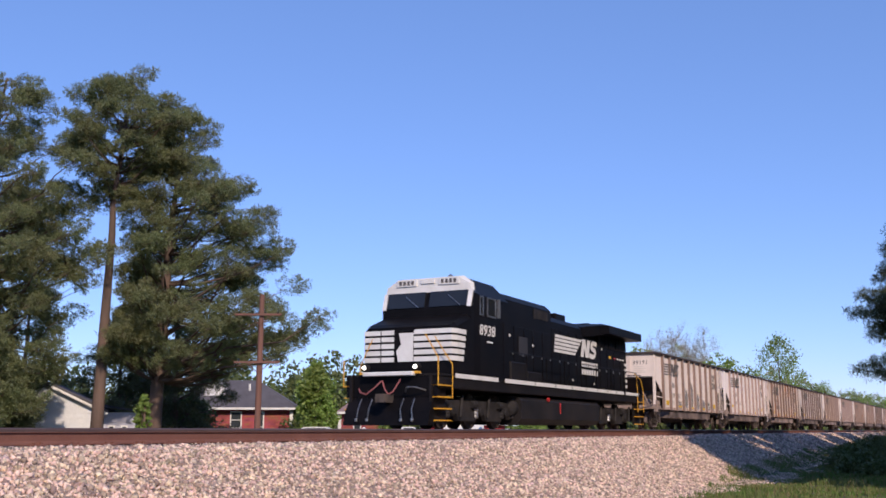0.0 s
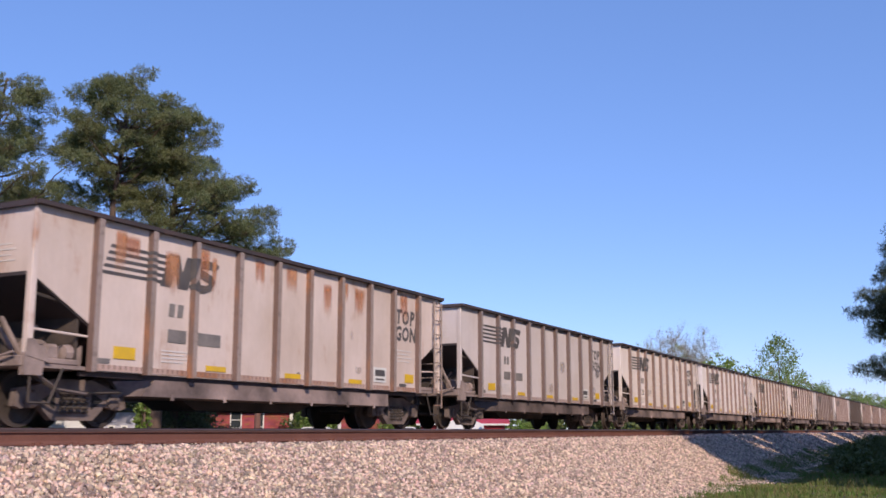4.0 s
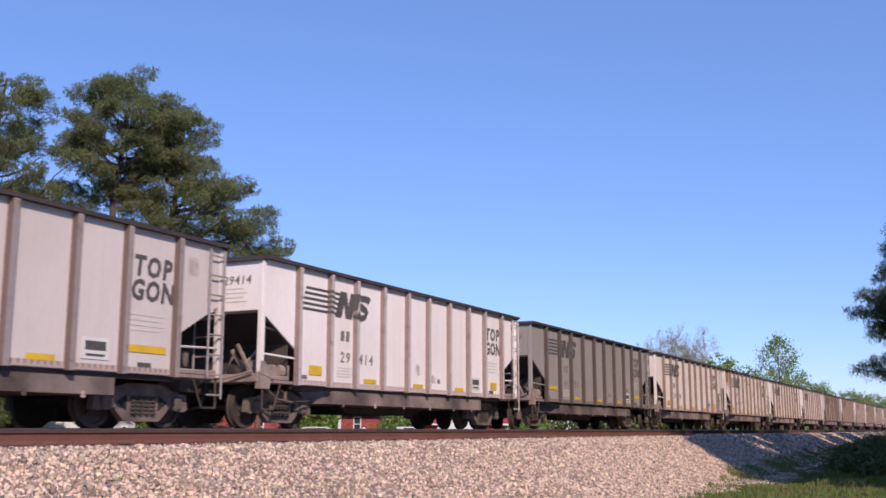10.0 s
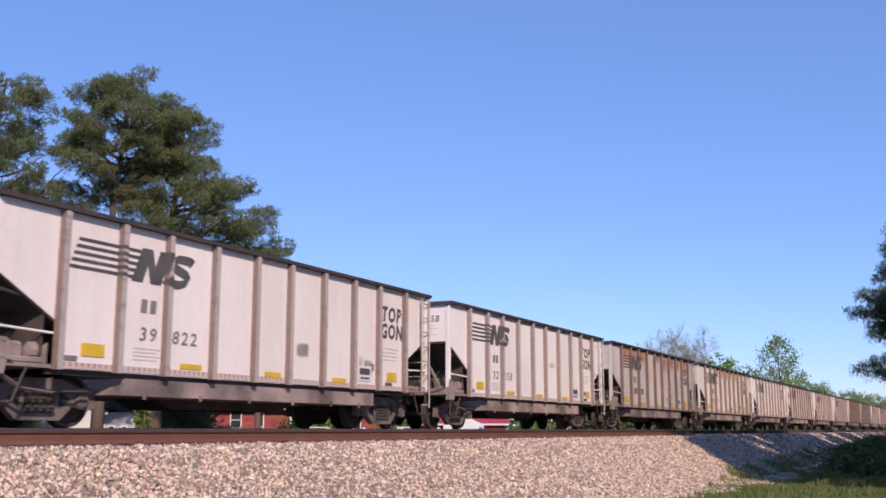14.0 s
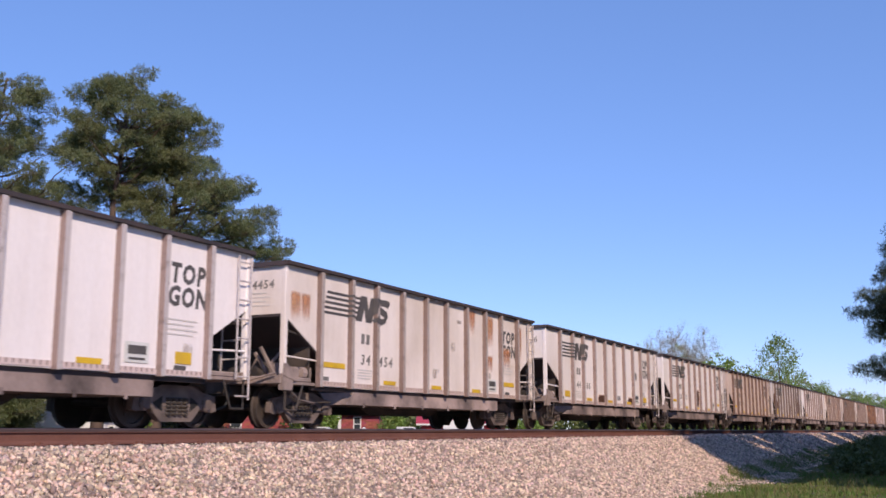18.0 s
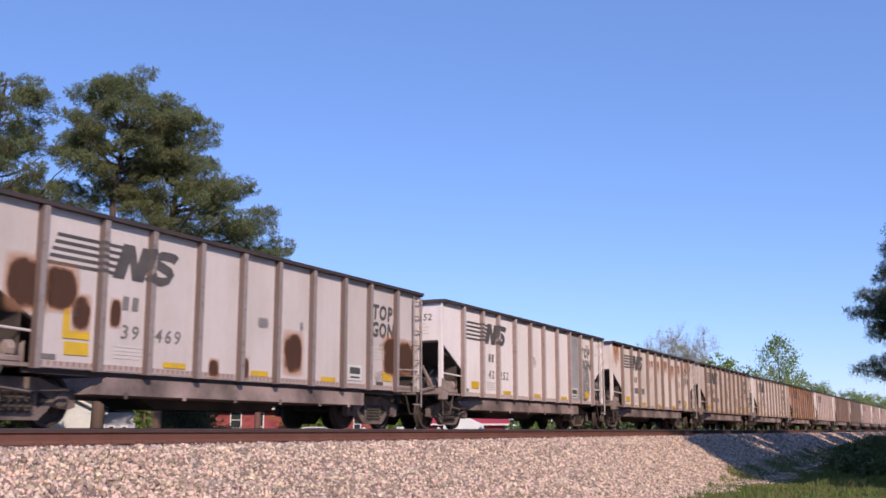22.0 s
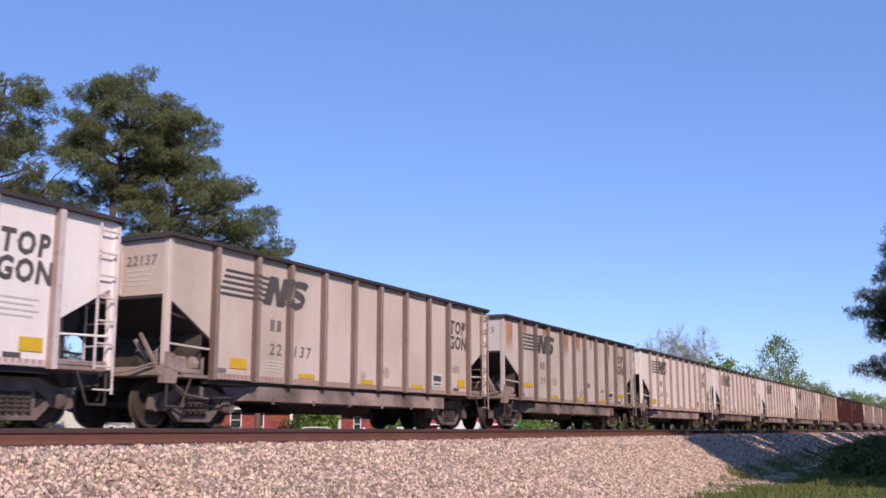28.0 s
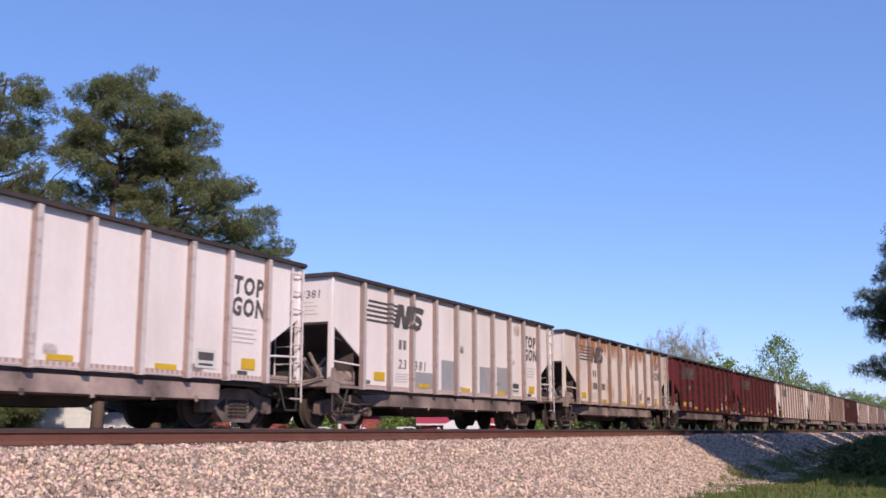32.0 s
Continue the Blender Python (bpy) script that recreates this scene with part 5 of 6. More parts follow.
    for x in (1.5, BODY - 1.5):
        wheels += build_truck(car, x, 0.457, (-0.89, 0.89), 1.0, M_TRUCK)[1]
    # stencils on the near side
    y, yr = -HALF - 0.004, -HALF - 0.1155
    stripes, blocks, band = badge(1.55, 2.53, 2.94, 0.62)
    bm = B()
    for st in stripes:
        draped(bm, st, 0.004)
    part("emblem_striping", bm, M_LOGO, car, "dark grey painted stripes")
    for name, pieces in (("emblem_block", blocks), ("emblem_band", band)):
        bm = B()
        for bl in pieces:
            draped(bm, bl, 0.007)
        bmesh.ops.remove_doubles(bm, verts=bm.verts, dist=0.002)
        part(name, bm, M_LOGO, car, "dark grey painted emblem")
    lettering("lettering", "TOP", 0.50, 11.55, y, 2.66, M_LOGO, car, "dark grey stencilled word", 0.88, 2.0, 1.22)
    lettering("lettering", "GON", 0.50, 11.50, y, 2.23, M_LOGO, car, "dark grey stencilled word", 0.88, 2.0, 1.15)
    bm = B()
    for x0 in (3.14, 3.37):
        decal(bm, [(x0, 2.0), (x0 + 0.15, 2.0), (x0 + 0.17, 2.24), (x0 + 0.02, 2.24)], y)
    part("initials_mark", bm, M_FAINT, car)
    for x0, z0, w, st in ((3.0, 1.36, 0.7, 0.065), (11.52, 1.95, 0.85, 0.09)):
        bm = B()
        for k in range(4):
            decal(bm, [(x0, z0 - k * st), (x0 + w - 0.1 * (k % 2), z0 - k * st), (x0 + w - 0.1 * (k % 2), z0 - k * st + 0.028), (x0, z0 - k * st + 0.028)], y)
        tagged(part("data_block", bm, M_PALE, car), kind="stuff")
    for x, z, w, h in ((4.22, 1.07, 0.6, 0.10), (6.78, 1.05, 0.58, 0.10), (9.33, 1.04, 0.58, 0.10)):
        part("reflector", decal(B(), [(x, z), (x + w, z), (x + w, z + h), (x, z + h)], y - 0.008), M_YELLOW, car, "yellow reflective patch")
    lab = part("data_panel", decal(B(), [(10.44, 1.12), (11.06, 1.12), (11.06, 1.48), (10.44, 1.48)], y - 0.008), M_WHITE, car, "white framed data panel")
    bm = B()
    decal(bm, [(10.52, 1.27), (10.98, 1.27), (10.98, 1.42), (10.52, 1.42)], y - 0.014)
    decal(bm, [(10.54, 1.17), (10.96, 1.17), (10.96, 1.21), (10.54, 1.21)], y - 0.014)
    part("panel_print", bm, M_LOGO, lab)
    bm = B()
    for k in range(4):
        box(bm, -0.006, -0.001, -1.2 + 0.1 * (k % 2), -0.6, 2.60 + k * 0.09, 2.625 + k * 0.09)
    tagged(part("end_data_lines", bm, M_PALE, car), kind="stuff")
    return car, wheels


def build_loco():
    """Black wide-cab road locomotive, leading end at x = 0."""
    eng = thing("diesel_locomotive", "black wide-cab diesel locomotive with white striped nose", "locomotive")
    # frame and walkway
    part("underframe", box(B(), 0.15, 20.75, -1.5, 1.5, 1.16, 1.50, 0.02), M_BLACKD, eng)
    part("walkway", box(B(), 0.1, 20.8, -1.53, 1.53, 1.50, 1.56), M_BLACKD, eng)
    x = 1.15
    for w, g in ((3.1, 0.55), (2.6, 0.08), (1.9, 0.10), (1.7, 0.08), (1.5, 0.08), (1.3, 0.08), (1.3, 0.08), (1.1, 0.08), (1.0, 0.3), (1.9, 0.1)):
        part("sill_stripe", box(B(), x, min(x + w, 20.7), -1.545, -1.532, 1.47, 1.60), M_WHITE, eng, "white reflective sill stripe")
        x += w + g
    # nose: chamfered box with a sloping top
    def ring(x, w, c, z0, z1):
        return [(x, -w, z0), (x, w, z0), (x, w, z1 - c), (x, w - c, z1), (x, -w + c, z1), (x, -w, z1 - c)]
    bm = loft(B(), [ring(1.10, 1.43, 0.10, 1.56, 3.02), ring(1.36, 1.50, 0.12, 1.56, 3.14), ring(2.30, 1.50, 0.14, 1.56, 3.46), ring(2.55, 1.50, 0.14, 1.56, 3.50)])
    nose = part("nose", bm, M_BLACK, eng, "black angular nose with white stripes")
    for i in range(5):
        z = 1.98 + i * 0.203
        h = 0.14
        pts = [(1.095, -1.43), (1.355, -1.50), (1.75 + 0.05 * i, -1.505)]
        bm = B()
        for (xa, ya), (xb, yb) in zip(pts, pts[1:]):
            loft(bm, [[(xa, ya - 0.006, z), (xa - 0.006, ya - 0.012, z), (xa - 0.006, ya - 0.012, z + h), (xa, ya - 0.006, z + h)], [(xb, yb - 0.006, z), (xb - 0.006, yb - 0.012, z), (xb - 0.006, yb - 0.012, z + h), (xb, yb - 0.006, z + h)]])
        box(bm, 1.085, 1.097, -1.44, -0.22, z, z + h)
        stripe = part("nose_stripe", bm, M_WHITE, nose)
        part("stripe_end", box(B(), 1.085, 1.097, 0.42, 1.44, z, z + h), M_WHITE, nose)
    part("nose_emblem", slab(B(), [(-0.2, 1.98), (0.30, 1.98), (0.36, 2.3), (0.2, 2.5), (0.28, 2.84), (-0.2, 2.84)], "x", 1.084, 1.097), M_WHITE, nose)
    part("door_seam", box(B(), 1.080, 1.0845, 0.40, 0.43, 1.65, 2.92), M_BLACK, nose)
    part("door_seam", box(B(), 1.080, 1.0845, 0.86, 0.89, 1.65, 2.92), M_BLACK, nose)
    part("headlight_housing", box(B(), 1.06, 1.12, -0.25, 0.25, 2.90, 3.0), M_BLACK, nose)
    # cab
    def cring(x, w, z0, z1, c):
        return [(x, -w, z0), (x, w, z0), (x, w, z1 - c * 1.1), (x, w - c, z1), (x, -w + c, z1), (x, -w, z1 - c * 1.1)]
    bm = loft(B(), [cring(2.30, 1.50, 1.56, 3.68, 0.02), cring(2.50, 1.50, 1.56, 4.28, 0.12), cring(2.52, 1.50, 1.56, 4.42, 0.24), cring(2.95, 1.52, 1.56, 4.71, 0.55), cring(5.2, 1.52, 1.56, 4.70, 0.55)])
    cab = part("cab", bm, M_BLACK, eng, "black cab with white roof front")
    bm = loft(B(), [[(2.44, -1.46, 4.22), (2.44, 1.46, 4.22), (2.44, 1.40, 4.44), (2.44, 1.02, 4.66), (2.44, -1.02, 4.66), (2.44, -1.40, 4.44)], [(2.62, -1.49, 4.22), (2.62, 1.49, 4.22), (2.62, 1.46, 4.46), (2.80, 1.05, 4.735), (2.80, -1.05, 4.735), (2.62, -1.46, 4.46)]])
    part("roof_front", bm, M_WHITE, cab, "white painted cab roof front")
    for s in (-1, 1):
        part("pillar", loft(B(), [[(x, s * 1.44 - 0.06, z), (x + 0.08, s * 1.44 - 0.06, z), (x + 0.08, s * 1.44 + 0.07, z), (x, s * 1.44 + 0.07, z)] for x, z in ((2.27, 3.70), (2.44, 4.24))]), M_WHITE, cab, "white windshield corner pillar")
    for y0, y1 in ((-1.36, -0.10), (0.06, 1.36)):
        part("windshield", loft(B(), [[(2.29, y0, 3.74), (2.29, y1, 3.74), (2.42, y1, 4.23), (2.42, y0, 4.23)], [(2.35, y0, 3.74), (2.35, y1, 3.74), (2.49, y1, 4.23), (2.49, y0, 4.23)]]), M_GLASS, cab, "dark windshield glass")
        part("wiper", pipe(B(), [(2.27, y0 + 0.2, 3.74), (2.35, (y0 + y1) / 2, 4.1)], 0.012, 5), M_STEEL, cab)
    for yc in (-0.72, 0.72):
        nb = part("number_board", box(B(), 2.40, 2.56, yc - 0.34, yc + 0.34, 4.44, 4.66), M_WHITE, cab)
        bm = B()
        for k in range(4):
            box(bm, 2.394, 2.40, yc - 0.25 + k * 0.14, yc - 0.16 + k * 0.14, 4.48, 4.61)
        part("board_print", bm, M_LOGO, nb)
    part("headlight", box(B(), 2.40, 2.6, -0.22, 0.22, 4.50, 4.64), M_WHITE, cab)
    for x0, x1 in ((2.93, 3.14), (3.48, 4.10)):
        w = part("side_window", box(B(), x0, x1, -1.530, -1.521, 3.52, 4.05), M_GLASS, cab, "dark cab side window")
        bm = B()
        for a, b, c, d in ((x0 - 0.03, x0 + 0.02, 3.48, 4.08), (x1 - 0.02, x1 + 0.03, 3.48, 4.08), (x0, x1, 3.47, 3.52), (x0, x1, 4.05, 4.09)):
            box(bm, a, b, -1.542, -1.523, c, d)
        part("frame", bm, M_STEEL, w)
    lettering("road_number", "8938", 0.46, 2.85, -1.526, 2.88, M_WHITE, cab, "white road number", 1.32)
    part("small_print", decal(B(), [(3.42, 2.66), (3.87, 2.66), (3.87, 2.71), (3.42, 2.71)], -1.523), M_WHITE, cab)
    part("cab_door", box(B(), 4.72, 5.12, -1.532, -1.521, 1.7, 3.4), M_BLACK, cab)
    part("mirror", box(B(), 4.25, 4.29, -1.62, -1.52, 3.5, 4.1), M_STEEL, cab)
    part("horn", lathe(B(), [(0.09, 3.4), (0.04, 3.7), (0.02, 3.9)], 8, "x"), M_STEEL, cab, "", pose(0, -0.3, 4.82))
    # hoods
    def hood(name, x0, x1, w, z1, c, mat=M_BLACK, z0=1.56):
        return part(name, loft(B(), [[(x, -w, z0), (x, w, z0), (x, w, z1 - c), (x, w - c, z1), (x, -w + c, z1), (x, -w, z1 - c)] for x in (x0, x1)]), mat, eng)
    aux = hood("equipment_hood", 5.2, 10.45, 1.02, 4.58, 0.22)
    for x in (5.45, 5.95):
        part("vent", box(B(), x, x + 0.36, -1.032, -1.022, 3.75, 4.3), M_BLACKD, aux)
    part("louvre", box(B(), 8.7, 10.1, -1.035, -1.022, 3.95, 4.28), M_ENGTR, aux)
    for k, x in enumerate((5.9, 6.8, 7.7, 8.6, 9.5)):
        d = part("hood_door", box(B(), x, x + 0.84, -1.045, -1.022, 1.75, 3.5, 0.008), M_BLACK, aux)
        part("latch", box(B(), x + 0.74, x + 0.80, -1.065, -1.046, 2.5, 2.6), M_STEEL, d)
    part("electrical_box", box(B(), 5.4, 6.8, -1.5, -1.05, 1.57, 2.2, 0.03), M_BLACKD, aux)
    part("toolbox", box(B(), 7.0, 8.3, -1.45, -1.05, 1.57, 1.95, 0.03), M_BLACKD, aux)
    mid = hood("engine_hood", 10.45, 14.3, 1.00, 4.20, 0.2)
    for k in range(4):
        x = 10.5 + k * 0.94
        d = part("hood_door", box(B(), x, x + 0.88, -1.022, -1.002, 1.75, 3.75, 0.008), M_BLACK, mid)
        part("latch", box(B(), x + 0.76, x + 0.82, -1.045, -1.024, 2.5, 2.6), M_STEEL, d)
    part("exhaust_stack", box(B(), 12.55, 13.7, -0.45, 0.45, 4.2, 4.56, 0.04), M_BLACK, mid)
    part("roof_hatch", box(B(), 10.7, 12.2, -0.6, 0.6, 4.2, 4.28, 0.02), M_BLACK, mid)
    rad = hood("radiator_hood", 14.3, 20.1, 1.00, 4.05, 0.05)
    for k in range(6):
        x = 14.4 + k * 0.94
        d = part("hood_door", box(B(), x, x + 0.88, -1.022, -1.002, 1.75, 3.35, 0.008), M_BLACK, rad)
        part("latch", box(B(), x + 0.76, x + 0.82, -1.045, -1.024, 2.4, 2.5), M_STEEL, d)
    wing = lambda x, w, z0, z1: [(x, -w, z0), (x, w, z0), (x, w, z1 - 0.08), (x, w - 0.35, z1), (x, -w + 0.35, z1), (x, -w, z1 - 0.08)]
    part("radiator_wing", loft(B(), [wing(14.0, 1.02, 3.70, 4.18), wing(15.3, 1.30, 3.84, 4.34), wing(16.0, 1.52, 3.98, 4.40), wing(20.85, 1.52, 3.98, 4.40)]), M_BLACK, rad, "overhanging radiator housing")
    part("radiator_grille", box(B(), 15.8, 19.9, -1.04, -1.003, 3.45, 3.95), M_BLACKD, rad)
    for k in range(8):
        part("fin", box(B(), 15.9 + k * 0.5, 15.94 + k * 0.5, -1.06, -1.041, 3.47, 3.93), M_BLACK, rad)
    part("warning_label", decal(B(), [(17.45, 3.02), (17.75, 3.02), (17.75, 3.14), (17.45, 3.14)], -1.026), M_YELLOW, rad, "yellow warning label")
    part("small_label", decal(B(), [(18.15, 3.04), (18.4, 3.04), (18.4, 3.10), (18.15, 3.10)], -1.026), M_RED, rad)
    for k in range(3):
        part("small_label", decal(B(), [(18.6 + k * 0.4, 3.03), (18.85 + k * 0.4, 3.03), (18.85 + k * 0.4, 3.10), (18.6 + k * 0.4, 3.10)], -1.026), M_WHITE, rad)
    for k in range(5):
        part("rear_stripe", box(B(), 20.1, 20.112, -0.98, 0.98, 1.75 + k * 0.26, 1.90 + k * 0.26), M_WHITE, rad)
        part("rear_stripe", box(B(), 19.72 + 0.03 * (4 - k), 20.112, -1.03, -1.004, 1.85 + k * 0.24, 1.98 + k * 0.24), M_WHITE, rad)
    # emblem and lines of lettering on the hood side
    y = -1.03
    bm = B()
    for i in range(5):
        a = 2.88 + i * 0.142
        decal(bm, [(10.72 + 0.03 * i, a), (13.05 + 0.19 * i, a), (13.16 + 0.19 * i, a + 0.105), (10.74 + 0.03 * i, a + 0.105)], y, 0.01)
    part("emblem_striping", bm, M_WHITE, mid, "white painted stripes")
    for name, pieces in zip(("emblem_block", "emblem_band"), badge(11.95, 2.88, 3.85, 0.72)[1:]):
        bm = B()
        for bl in pieces:
            fill_poly(bm, bl, y - 0.012)
        bmesh.ops.remove_doubles(bm, verts=bm.verts, dist=0.002)
        part(name, bm, M_WHITE, mid, "white painted emblem")
    for z in (2.42, 2.12):
        for k in range(7):
            x = 13.3 + k * 0.29
            part("lettering_bar", decal(B(), [(x, z), (x + 0.2, z), (x + 0.23, z + 0.2), (x + 0.03, z + 0.2)], y, 0.01), M_WHITE, mid)
    for x, z in ((5.1, 3.05), (6.3, 3.1), (8.4, 2.9), (4.9, 2.05), (7.5, 2.1), (9.1, 1.85), (16.3, 3.3), (12.6, 1.85), (15.2, 1.8)):
        part("small_label", decal(B(), [(x, z), (x + 0.12, z), (x + 0.12, z + 0.09), (x, z + 0.09)], -1.07), M_WHITE, eng)
    # fuel tank and underside
    bm = slab(B(), [(-1.30, 0.16), (-1.47, 0.34), (-1.47, 0.95), (-1.30, 1.10), (1.30, 1.10), (1.47, 0.95), (1.47, 0.34), (1.30, 0.16)], "x", 6.3, 14.6)
    tank = part("fuel_tank", bm, M_TANK, eng, "dusty black fuel tank")
    part("air_reservoir", lathe(B(), [(0.02, 5.95), (0.26, 6.02), (0.26, 6.26), (0.02, 6.3)], 14, "x"), M_ENGTR, tank, "", pose(0, -1.15, 0.7))
    part("fuel_gauge", box(B(), 10.0, 10.07, -1.49, -1.471, 0.55, 0.95), M_RED, tank)
    part("fuel_fill", lathe(B(), [(0.02, -1.52), (0.08, -1.52), (0.08, -1.46), (0.02, -1.46)], 10), M_RED, tank, "", pose(8.8, 0, 1.03))
    # pilot, steps, handrails, hoses
    pil = part("pilot", loft(B(), [[(0.12, -1.45, 0.9), (0.12, 1.45, 0.9), (0.12, 1.45, 1.5), (0.12, -1.45, 1.5)], [(0.30, -1.45, 0.9), (0.30, 1.45, 0.9), (0.30, 1.45, 1.5), (0.30, -1.45, 1.5)]]), M_BLACK, eng, "black pilot plate")
    part("plow", slab(B(), [(0.15, 0.10), (-0.25, 0.10), (-0.12, 0.5), (0.14, 0.9)], "y", -1.35, 1.35), M_BLACK, pil)
    part("anticlimber", box(B(), -0.12, 0.45, -0.8, 0.8, 1.50, 1.62, 0.02), M_WHITE, pil, "white anticlimber edge")
    coupler(eng, 0.1, -1)
    coupler(eng, 20.75, 1)
    for e, (x0, d) in enumerate(((0.0, 1), (20.9, -1))):
        for s in (-1, 1):
            st = part("stairwell", box(B(), min(x0 + d * 0.05, x0 + d * 0.95), max(x0 + d * 0.05, x0 + d * 0.95), s * 1.28 - 0.04, s * 1.28 + 0.04, 0.22, 1.5), M_BLACKD, eng)
            for k in range(4):
                z = 0.22 + k * 0.33
                part("step", box(B(), min(x0 + d * 0.12, x0 + d * 0.9), max(x0 + d * 0.12, x0 + d * 0.9), min(s * 1.30, s * 1.53), max(s * 1.30, s * 1.53), z, z + 0.035), M_HAND, st, "yellow edged step")
            bm = pipe(B(), [(x0 + d * 0.06, s * 1.52, 1.2), (x0 + d * 0.06, s * 1.52, 2.0)] + ([(x0 + d * 0.10, s * 1.10, 2.68)] if s < 0 else []) if d > 0 else [(x0 + d * 0.06, s * 1.52, 0.75), (x0 + d * 0.06, s * 1.52, 1.7), (x0 + d * 0.28, s * 1.50, 2.2), (x0 + d * 0.75, s * 1.30, 2.55)], 0.018, 6)
            part("grab_rail", bm, M_HAND, eng, "orange-yellow handrail")
            bm = pipe(B(), [(x0 + d * 0.98, s * 1.52, 0.75), (x0 + d * 0.98, s * 1.52, 1.85), (x0 + d * 1.05, s * 1.50, 2.3)] if d < 0 else [(x0 + d * 0.98, s * 1.52, 0.87), (x0 + d * 0.98, s * 1.52, 1.85), (x0 + d * 0.85, s * 1.02, 2.68)], 0.015, 6)
            part("grab_rail", bm, M_HAND, eng, "orange-yellow handrail")
    for s in (-1, 1):
        bm = pipe(B(), [(4.9, s * 1.5, 2.5), (19.9, s * 1.5, 2.5)], 0.018, 5)
        part("handrail", bm, M_BLACK, eng)
        for k in range(9):
            part("stanchion", pipe(B(), [(4.9 + k * 1.87, s * 1.5, 1.56), (4.9 + k * 1.87, s * 1.5, 2.5)], 0.018, 5), M_BLACK, eng)
        part("ditch_light", lathe(B(), [(0.11, 0.02), (0.11, 0.18), (0.04, 0.22)], 12, "x"), M_BLACKD, eng, "", pose(0.0, s * 0.82, 1.76))
        part("lamp_bracket", box(B(), 0.02, 0.14, s * 0.82 - 0.12, s * 0.82 + 0.12, 1.56, 1.63), M_HAND, eng)
        part("lens", lathe(B(), [(0.01, 0.0), (0.06, 0.004), (0.06, 0.02)], 12, "x"), M_LAMP, eng, "lit lamp lens", pose(0.0, s * 0.82, 1.76))
        part("rear_rail", pipe(B(), [(20.75, s * 1.45, 1.56), (20.75, s * 1.45, 2.45), (20.75, s * 0.5, 2.45), (20.75, s * 0.5, 1.56)], 0.02, 5), M_BLACK, eng)
        for k in range(2):
            o = s * (0.5 + 0.35 * k)
            part("glad_hand", pipe(B(), [(-0.05, o, 0.85), (-0.25, o, 0.55), (-0.26, o + 0.04 * s, 0.25)], 0.013, 6), M_STEEL, eng)
            part("hose_coupling", box(B(), -0.31, -0.23, o - 0.03 + 0.04 * s, o + 0.05 + 0.04 * s, 0.2, 0.3, 0.02), M_STEEL, eng)
    part("brake_hose", pipe(B(), [(0.05, 1.0, 1.16), (-0.12, 0.85, 1.04), (-0.15, 0.65, 0.98), (-0.12, 0.42, 1.15), (-0.02, 0.22, 1.37)], 0.02, 6), M_HOSE, eng, "dull red brake hose")
    part("brake_hose", pipe(B(), [(-0.02, 0.2, 1.37), (-0.12, 0.08, 1.15), (-0.15, -0.06, 0.97), (-0.12, -0.2, 1.05), (0.05, -0.35, 1.42)], 0.02, 6), M_HOSE, eng, "dull red brake hose")
    part("cable", pipe(B(), [(0.05, -0.5, 1.05), (-0.14, -0.65, 1.17), (-0.14, -0.9, 1.17), (0.05, -1.15, 1.08)], 0.02, 6), M_STEEL, eng, "grey looped cable")
    part("access_panel", box(B(), 7.2, 8.0, -1.06, -1.047, 2.52, 3.18), M_GREYBOX, eng, "dark grey access panel")
    part("smoke_unit", box(B(), 16.4, 17.2, -0.5, 0.5, 4.46, 4.5), M_BLACK, rad)
    wheels = []
    for x in (3.75, 17.1):
        wheels.append(build_truck(eng, x, 0.533, (-1.99, 0.0, 1.99), 1.08, M_ENGTR, True)[1])
    return eng, wheels


